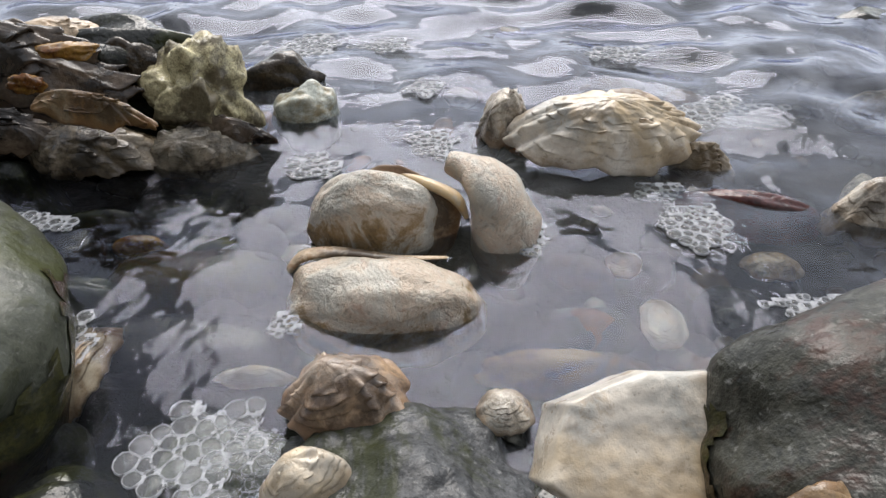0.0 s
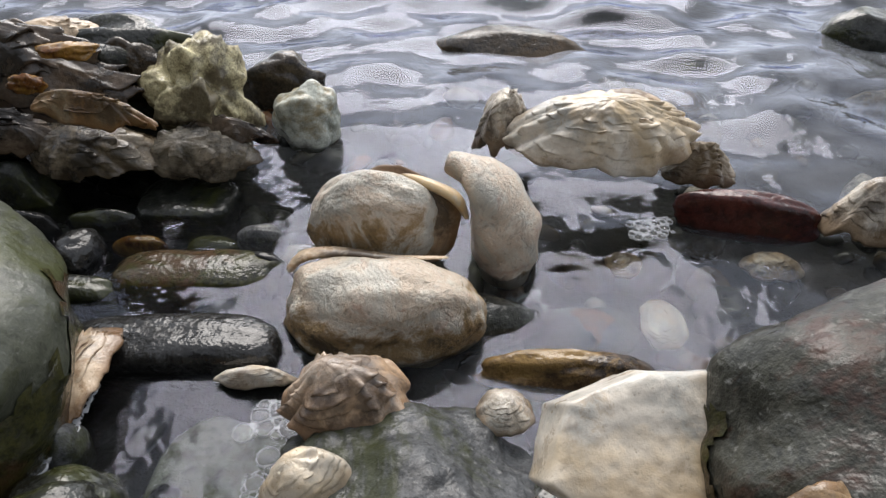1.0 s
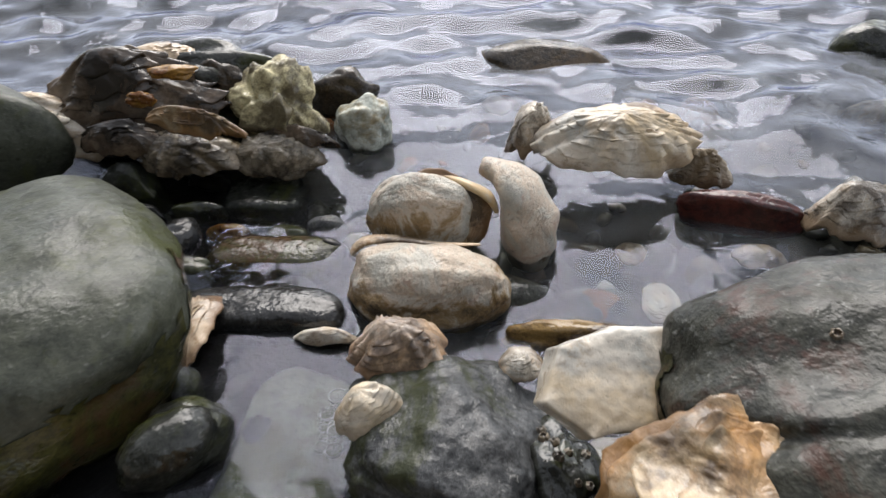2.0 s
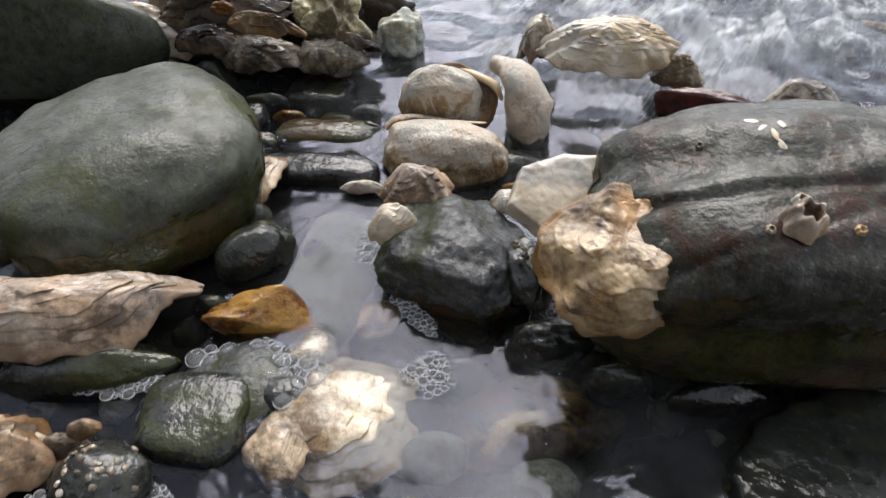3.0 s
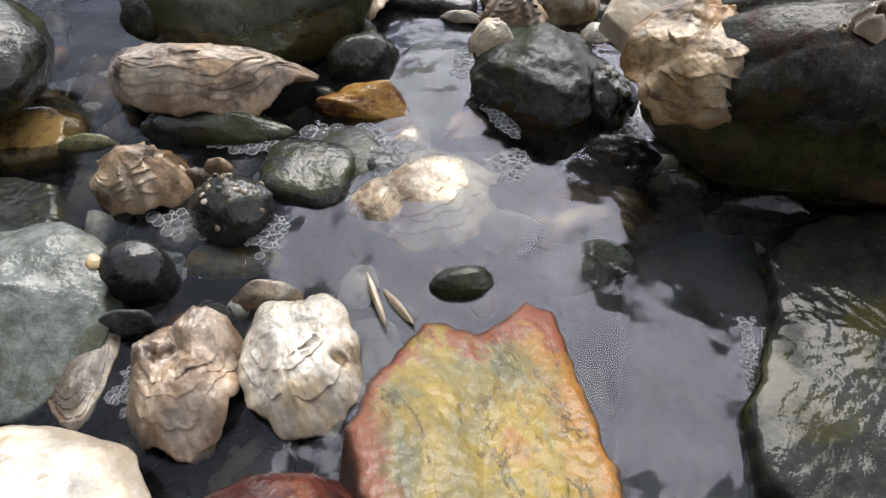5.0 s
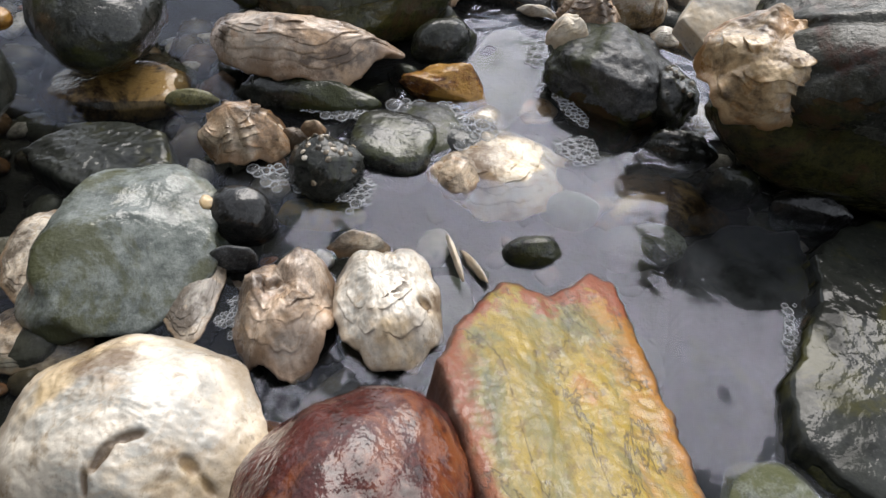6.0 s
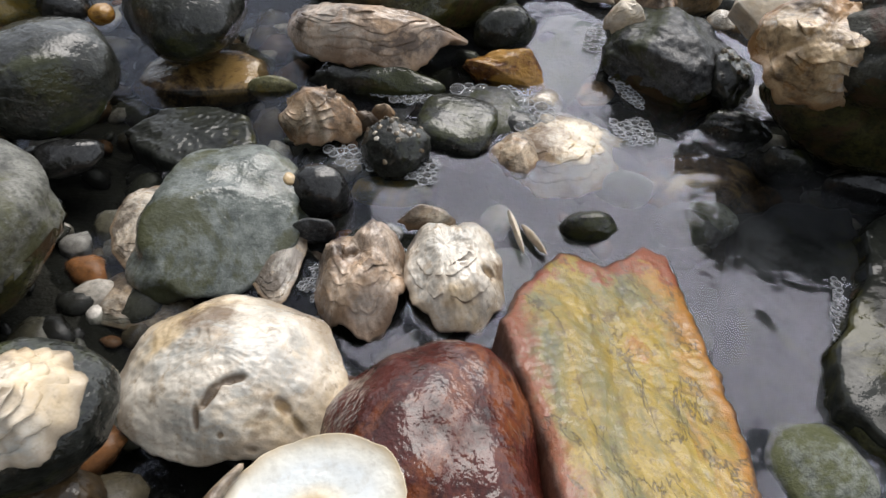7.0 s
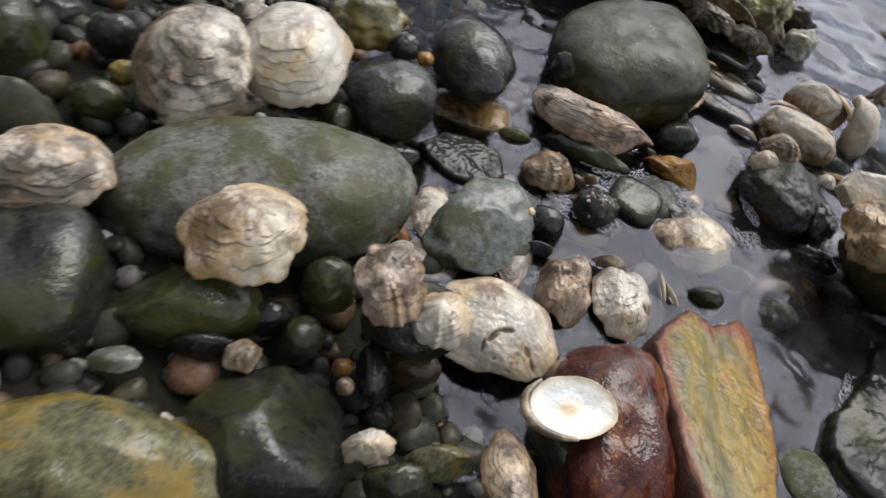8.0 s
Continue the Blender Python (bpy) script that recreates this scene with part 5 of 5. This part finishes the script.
# ---- foam ----
def foam(name, where, half, seed, sizes, count, label, turn=0.0, dome=0.13, film=True):
    """A raft of bubbles: low clear domes with white walls, large ones first and small ones in the gaps, on a thin milky film."""
    r = rnd(seed)
    off = Vector((seed * 1.37, seed * 0.71, 0))

    def inside(u, v, slack=0.0):
        return math.hypot(u, v) < 0.62 + slack + 0.55 * noise.noise(Vector((u * 2, v * 2, 0)) + off) + 0.16 * noise.noise(Vector((u * 6, v * 6, 3)) + off)

    count = int(count * 2.8)
    radii = sorted((sizes[0] * (sizes[1] / sizes[0]) ** (r.random() ** 5.0) for _ in range(count)), reverse=True)
    at, n = np.zeros((count, 3)), 0
    for size in radii:
        for _ in range(24):
            u, v = r.uniform(-1.1, 1.1), r.uniform(-1.1, 1.1)
            x, y = u * half[0], v * half[1]
            if inside(u, v) and (n == 0 or np.all((at[:n, 0] - x) ** 2 + (at[:n, 1] - y) ** 2 > (0.7 * (at[:n, 2] + size)) ** 2)):
                at[n] = x, y, size
                n += 1
                break
    at, seg = at[:n], 14
    turnings = np.array([(math.cos(2 * math.pi * k / seg), math.sin(2 * math.pi * k / seg)) for k in range(seg)])
    tris = [(i * seg + k, i * seg + (k + 1) % seg, (i + 1) * seg + (k + 1) % seg, (i + 1) * seg + k) for i in (0, 1, 3) for k in range(seg)]
    walls = 2 * seg
    tris += [(4 * seg + k, 4 * seg + (k + 1) % seg, 5 * seg) for k in range(seg)]
    verts, faces, mats, each = [], [], [], 5 * seg + 1
    for m, (x, y, s) in enumerate(at):
        # a bubble reaches to the flat walls that it shares with its neighbours
        away = at[:, :2] - (x, y)
        far = np.hypot(away[:, 0], away[:, 1])
        near = (far > 0) & (far < 2.2 * (s + at[:, 2]))
        reach = np.full(seg, 1.12 * s)
        if near.any():
            cosine = turnings @ (away[near] / far[near, None]).T
            wall = (far[near] ** 2 + s * s - at[near, 2] ** 2) / (2 * far[near])
            reach = np.minimum(reach, np.where(cosine > 0.05, wall / np.maximum(cosine, 0.05), 1.0).min(axis=1))
        reach = np.maximum(reach, 0.3 * s)
        thick, tall = 0.00012 + 0.06 * s, r.uniform(0.7, 1.3) * (0.0002 + 0.10 * s)
        rings = [np.c_[turnings * (reach * f - g)[:, None], np.full(seg, h)] for f, g, h in
                 ((1.0, 0.0, -0.0004), (1.0, 0.5 * thick, tall), (1.0, thick, 0.0001), (1.0, thick, 0.0001), (0.6, 0.0, 0.77 * dome * s))]
        verts.append(np.concatenate(rings + [np.array([(0, 0, dome * s)])]) + (x, y, 0))
        faces += [tuple(i + m * each for i in t) for t in tris]
        mats += [1] * walls + [0] * (len(tris) - walls)
    if film:
        base, cols, lines = n * each, max(8, int(2.4 * half[0] / 0.0008)), max(8, int(2.4 * half[1] / 0.0008))
        gu, gv = np.meshgrid(np.linspace(-1.2, 1.2, cols + 1), np.linspace(-1.2, 1.2, lines + 1))
        verts.append(np.c_[gu.ravel() * half[0], gv.ravel() * half[1], np.full(gu.size, 0.0002)])
        milky = np.array([[inside(u, v, 0.03) for u in gu[0, ::2]] for v in gv[::2, 0]]).repeat(2, 0).repeat(2, 1)[:lines, :cols]
        px, py = gu[:-1, :-1] * half[0] + 0.0004, gv[:-1, :-1] * half[1] + 0.0004
        for x, y, s in at[at[:, 2] > 0.0011]:
            milky &= (px - x) ** 2 + (py - y) ** 2 > (0.8 * s) ** 2
        for k, i in np.argwhere(milky).tolist():
            p = base + k * (cols + 1) + i
            faces.append((p, p + 1, p + cols + 2, p + cols + 1))
            mats.append(2)
    me = bpy.data.meshes.new(name)
    me.from_pydata(np.concatenate(verts).tolist(), [], faces)
    for material in (M_BUBBLE, M_FOAM, M_FILM):
        me.materials.append(material)
    me.polygons.foreach_set("material_index", mats)
    me.polygons.foreach_set("use_smooth", [True] * len(me.polygons))
    ob = new(name, me)
    ob.matrix_basis = pose(*where, 0, 0, turn)
    return tagged(ob, label, "foam", kind="stuff")


DRIFTS = []


def drift(ob, *rows):
    """Remembers the way of a thing: rows of seconds, x, y, z and turn."""
    DRIFTS.append((ob, rows))


def early_foam(x, y, half, seed, sizes, count, dx, dy, last):
    """Foam afloat at first: it drifts as the water falls and bursts, sinking into the surface, at the time last."""
    ob = foam("foam_raft", (x, y, 0.014), half, seed, sizes, count, "raft of white sea foam bubbles on the water")
    drift(ob, (0, x, y, 0.013, 0), (0.4, x + dx, y + dy, 0.0055, 8), (last, x + 1.4 * dx, y + 1.4 * dy, 0.0022, 12), (last + 0.3, x + 1.5 * dx, y + 1.5 * dy, -0.06, 14), (8, x + 1.5 * dx, y + 1.5 * dy, -0.06, 14))


early_foam(-0.0498, 0.2181, (0.014, 0.012), 1, (0.0007, 0.0026), 150, 0.004, 0.012, 0.6)
early_foam(-0.0055, 0.2362, (0.014, 0.013), 2, (0.0007, 0.0022), 150, 0.006, 0.006, 0.8)
early_foam(0.0877, 0.1804, (0.018, 0.018), 3, (0.0007, 0.0026), 260, -0.016, 0.006, 0.6)
early_foam(0.1237, 0.2597, (0.034, 0.020), 4, (0.0008, 0.0035), 260, 0.03, 0.012, 0.7)
early_foam(0.0287, 0.1757, (0.008, 0.014), 5, (0.0006, 0.0016), 90, 0.001, -0.004, 0.9)
early_foam(0.079, 0.2022, (0.012, 0.008), 6, (0.0008, 0.002), 60, -0.002, -0.006, 1.0)
early_foam(-0.0588, 0.0936, (0.022, 0.020), 7, (0.0008, 0.0034), 300, 0.006, 0.012, 0.7)
early_foam(-0.0468, 0.0921, (0.010, 0.008), 8, (0.0008, 0.0030), 80, 0.001, 0.012, 1.2)
early_foam(-0.1063, 0.1203, (0.010, 0.024), 9, (0.0007, 0.0026), 130, 0.002, -0.008, 1.2)
early_foam(0.1138, 0.1421, (0.020, 0.006), 10, (0.0006, 0.0016), 90, 0.012, 0.004, 0.7)
early_foam(-0.0465, 0.1347, (0.006, 0.006), 11, (0.0006, 0.0014), 40, 0.002, -0.002, 0.5)
early_foam(-0.0695, 0.3314, (0.026, 0.026), 12, (0.001, 0.003), 110, 0.02, 0.02, 0.7)
early_foam(-0.0319, 0.3342, (0.020, 0.012), 13, (0.001, 0.003), 60, 0.02, 0.02, 0.7)
early_foam(-0.0089, 0.2866, (0.010, 0.014), 14, (0.0008, 0.002), 50, 0.03, 0.01, 0.7)
early_foam(-0.1413, 0.1835, (0.020, 0.008), 15, (0.0008, 0.0026), 70, 0.002, 0.002, 0.4)
early_foam(0.0962, 0.3244, (0.03, 0.012), 16, (0.001, 0.003), 60, 0.03, 0.01, 0.6)

# ---- the surge: a tongue of white water that runs in and drains away ----
def surge_sheet(name, seed, half, label):
    off = Vector((seed * 2.3, seed * 1.1, 0))
    a, b = half

    def rise(x, y):
        u, v = x / a, y / b
        d = math.hypot(u * (1.0 + 0.25 * v), v) + 0.45 * noise.noise(Vector((u * 2.2, v * 3.4, 0)) + off) + 0.2 * noise.noise(Vector((u * 6, v * 9, 0)) + off)
        p = Vector((x, y, 0)) + off
        z = 0.005 * noise.noise(p * 14) + 0.002 * noise.noise(p * 34) + 0.0012 * noise.noise(p * 90) + 0.0005 * noise.noise(p * 220)
        return z - 0.10 * max(0.0, d - 0.62) ** 1.2

    ob = sheet(name, list(np.arange(-1.75 * a, 1.75 * a, 0.004)), list(np.arange(-1.6 * b, 1.6 * b, 0.004)), rise, M_SURGE)
    return tagged(ob, label, "wave", kind="stuff")


tongue = surge_sheet("surge", 1, (0.085, 0.20), "tongue of white foaming water running in")
drift(tongue, (0, 0.30, 0.95, -0.01, -14), (2.3, 0.26, 0.85, -0.01, -14), (2.8, 0.19, 0.62, 0.006, -14), (3.05, 0.08, 0.35, 0.030, -12), (3.2, 0.03, 0.26, 0.034, -9), (3.35, -0.005, 0.17, 0.029, -7), (3.5, -0.025, 0.11, 0.025, -4),
      (3.7, -0.03, 0.10, 0.014, -2), (3.95, -0.03, 0.12, 0.008, 0), (4.3, -0.025, 0.14, -0.004, 0), (5.0, -0.02, 0.15, -0.06, 0), (8, -0.02, 0.15, -0.06, 0))
flank = surge_sheet("surge", 2, (0.16, 0.13), "sheet of white foaming water in the surf")
drift(flank, (0, 0.40, 0.95, -0.01, 0), (2.3, 0.36, 0.90, -0.01, 0), (2.8, 0.26, 0.52, 0.006, 0), (3.1, 0.18, 0.36, 0.014, 4), (3.4, 0.12, 0.30, 0.014, 8), (3.7, 0.10, 0.27, 0.006, 8),
      (4.1, 0.10, 0.26, -0.02, 8), (4.5, 0.10, 0.26, -0.07, 8), (8, 0.10, 0.26, -0.07, 8))


def late_foam(x, y, half, seed, sizes, count, born, burst, turn=0.0):
    """Foam that the surge leaves behind: it comes in with the wave, settles, and bursts."""
    ob = foam("foam_raft", (x, y, 0.0), half, seed, sizes, count, "raft of large sea foam bubbles on the water")
    drift(ob, (0, x + 0.20, y + 0.75, -0.05, turn), (2.5, x + 0.16, y + 0.62, -0.03, turn), (born - 0.25, x + 0.05, y + 0.22, 0.008, turn), (born, x + 0.008, y + 0.04, 0.0125, turn),
          (born + 0.3, x, y, 0.0098, turn), (4.2, x - 0.002, y - 0.006, 0.0054, turn + 4), (burst, x - 0.004, y - 0.012, 0.0025, turn + 6), (burst + 0.4, x - 0.004, y - 0.012, -0.06, turn + 6), (8, x - 0.004, y - 0.012, -0.06, turn + 6))


late_foam(-0.1201, -0.0226, (0.060, 0.048), 31, (0.0009, 0.0056), 560, 3.45, 4.7, 20)
late_foam(-0.0695, -0.0411, (0.053, 0.041), 32, (0.0009, 0.0066), 520, 3.5, 4.8, 10)
late_foam(-0.0338, -0.047, (0.031, 0.031), 33, (0.0011, 0.0045), 300, 3.5, 4.7, 0)
late_foam(-0.1339, -0.0585, (0.031, 0.024), 34, (0.0010, 0.0050), 240, 3.45, 4.9, 0)
late_foam(0.003, 0.0324, (0.036, 0.012), 35, (0.0008, 0.0035), 240, 3.4, 4.8, 40)
late_foam(-0.0458, 0.083, (0.029, 0.022), 36, (0.0008, 0.0045), 220, 3.35, 4.6, 0)
late_foam(-0.1084, 0.0691, (0.019, 0.012), 37, (0.0008, 0.0030), 90, 3.35, 4.8, 20)
late_foam(-0.1153, -0.1047, (0.024, 0.022), 38, (0.0010, 0.0060), 70, 3.6, 4.8, 0)


def surge_foam(x, y, half, seed, sizes, count):
    """Bubbles that ride in on the surge and burst as it drains."""
    ob = foam("foam_raft", (x, y, 0.0), half, seed, sizes, count, "bubbles riding on the incoming white water")
    drift(ob, (0, x + 0.22, y + 0.80, -0.05, 0), (2.5, x + 0.18, y + 0.66, -0.03, 0), (2.95, x + 0.12, y + 0.46, -0.01, 0), (3.2, x + 0.05, y + 0.24, 0.006, 0), (3.35, x + 0.012, y + 0.07, 0.024, 0),
          (3.5, x, y, 0.024, 6), (3.8, x - 0.003, y - 0.012, 0.0088, 8), (4.05, x - 0.003, y - 0.014, -0.05, 8), (8, x - 0.003, y - 0.014, -0.05, 8))


surge_foam(-0.0771, 0.165, (0.050, 0.026), 61, (0.0009, 0.0042), 300)
surge_foam(-0.0402, 0.1085, (0.036, 0.026), 62, (0.0009, 0.0042), 300)
surge_foam(-0.0464, 0.0511, (0.040, 0.028), 63, (0.0009, 0.0042), 360)
surge_foam(-0.0525, 0.0036, (0.040, 0.026), 64, (0.0009, 0.0042), 360)
surge_foam(-0.0024, 0.0245, (0.026, 0.030), 65, (0.0009, 0.0036), 260)
surge_foam(-0.0135, -0.0295, (0.034, 0.020), 66, (0.0009, 0.0036), 260)
surge_foam(0.0185, 0.1596, (0.034, 0.020), 67, (0.0009, 0.0036), 220)

# bubbles that cling along the waterline of the stones
def fringe(x, y, half, seed, sizes, count, label, turn=0.0):
    foam("bubble_fringe", (x, y, 0.0010), half, seed, sizes, count, label, turn, dome=0.5, film=False)


fringe(-0.0178, 0.0494, (0.024, 0.004), 41, (0.0007, 0.0018), 90, "fringe of small bubbles along a wet stone", -42)
fringe(-0.0460, 0.0872, (0.005, 0.014), 42, (0.0007, 0.0030), 40, "fringe of small bubbles along a wet stone")
fringe(0.0118, 0.0632, (0.007, 0.012), 43, (0.0007, 0.0026), 45, "fringe of small bubbles along a wet stone")
fringe(-0.0790, 0.0215, (0.022, 0.014), 44, (0.0010, 0.0046), 50, "few large bubbles in a pool")
fringe(-0.0560, 0.0180, (0.014, 0.016), 51, (0.0009, 0.0042), 40, "few large bubbles in a pool")
fringe(0.0373, 0.0557, (0.010, 0.016), 45, (0.0007, 0.0030), 60, "bubbles along a dark stone")
fringe(0.0880, -0.0540, (0.006, 0.022), 46, (0.0006, 0.0020), 80, "bubbles along the edge of a slab", 8)
fringe(-0.1056, -0.1111, (0.009, 0.009), 47, (0.0006, 0.0016), 50, "bubbles between two shells")
fringe(-0.1259, -0.0423, (0.016, 0.008), 48, (0.0007, 0.0030), 45, "bubbles between two stones")
fringe(-0.0090, 0.0236, (0.014, 0.012), 49, (0.0007, 0.0022), 50, "bubbles on a shell awash")
fringe(-0.1199, 0.0070, (0.024, 0.006), 50, (0.0007, 0.0028), 70, "bubbles under a long oyster", 14)
fringe(-0.0900, -0.0380, (0.010, 0.012), 52, (0.0008, 0.0026), 40, "bubbles beside a barnacled stone")


def motions():
    walk(water, [(0, pose(0, 0, 0.0125)), (0.3, pose(0.006, 0.008, 0.006)), (0.6, pose(0.01, 0.014, 0.0025)), (1.0, pose(0.012, 0.02, 0.0)), (1.2, pose(0.012, 0.022, 0.0)),
                 (2.3, pose(0.01, 0.0, 0.001)), (2.9, pose(0.005, -0.01, -0.001)), (3.1, pose(0.0, -0.03, 0.001)), (3.3, pose(-0.01, -0.06, 0.005)), (3.5, pose(-0.02, -0.08, 0.008)),
                 (3.8, pose(-0.02, -0.08, 0.008)), (4.2, pose(-0.015, -0.07, 0.005)), (5.3, pose(0.0, -0.03, 0.0005)), (6.0, pose(0.005, -0.02, 0.0)), (8.0, pose(0.01, -0.01, -0.001))])
    for ob, rows in DRIFTS:
        walk(ob, [(t, pose(x, y, z, 0, 0, turn)) for t, x, y, z, turn in rows])


motions()
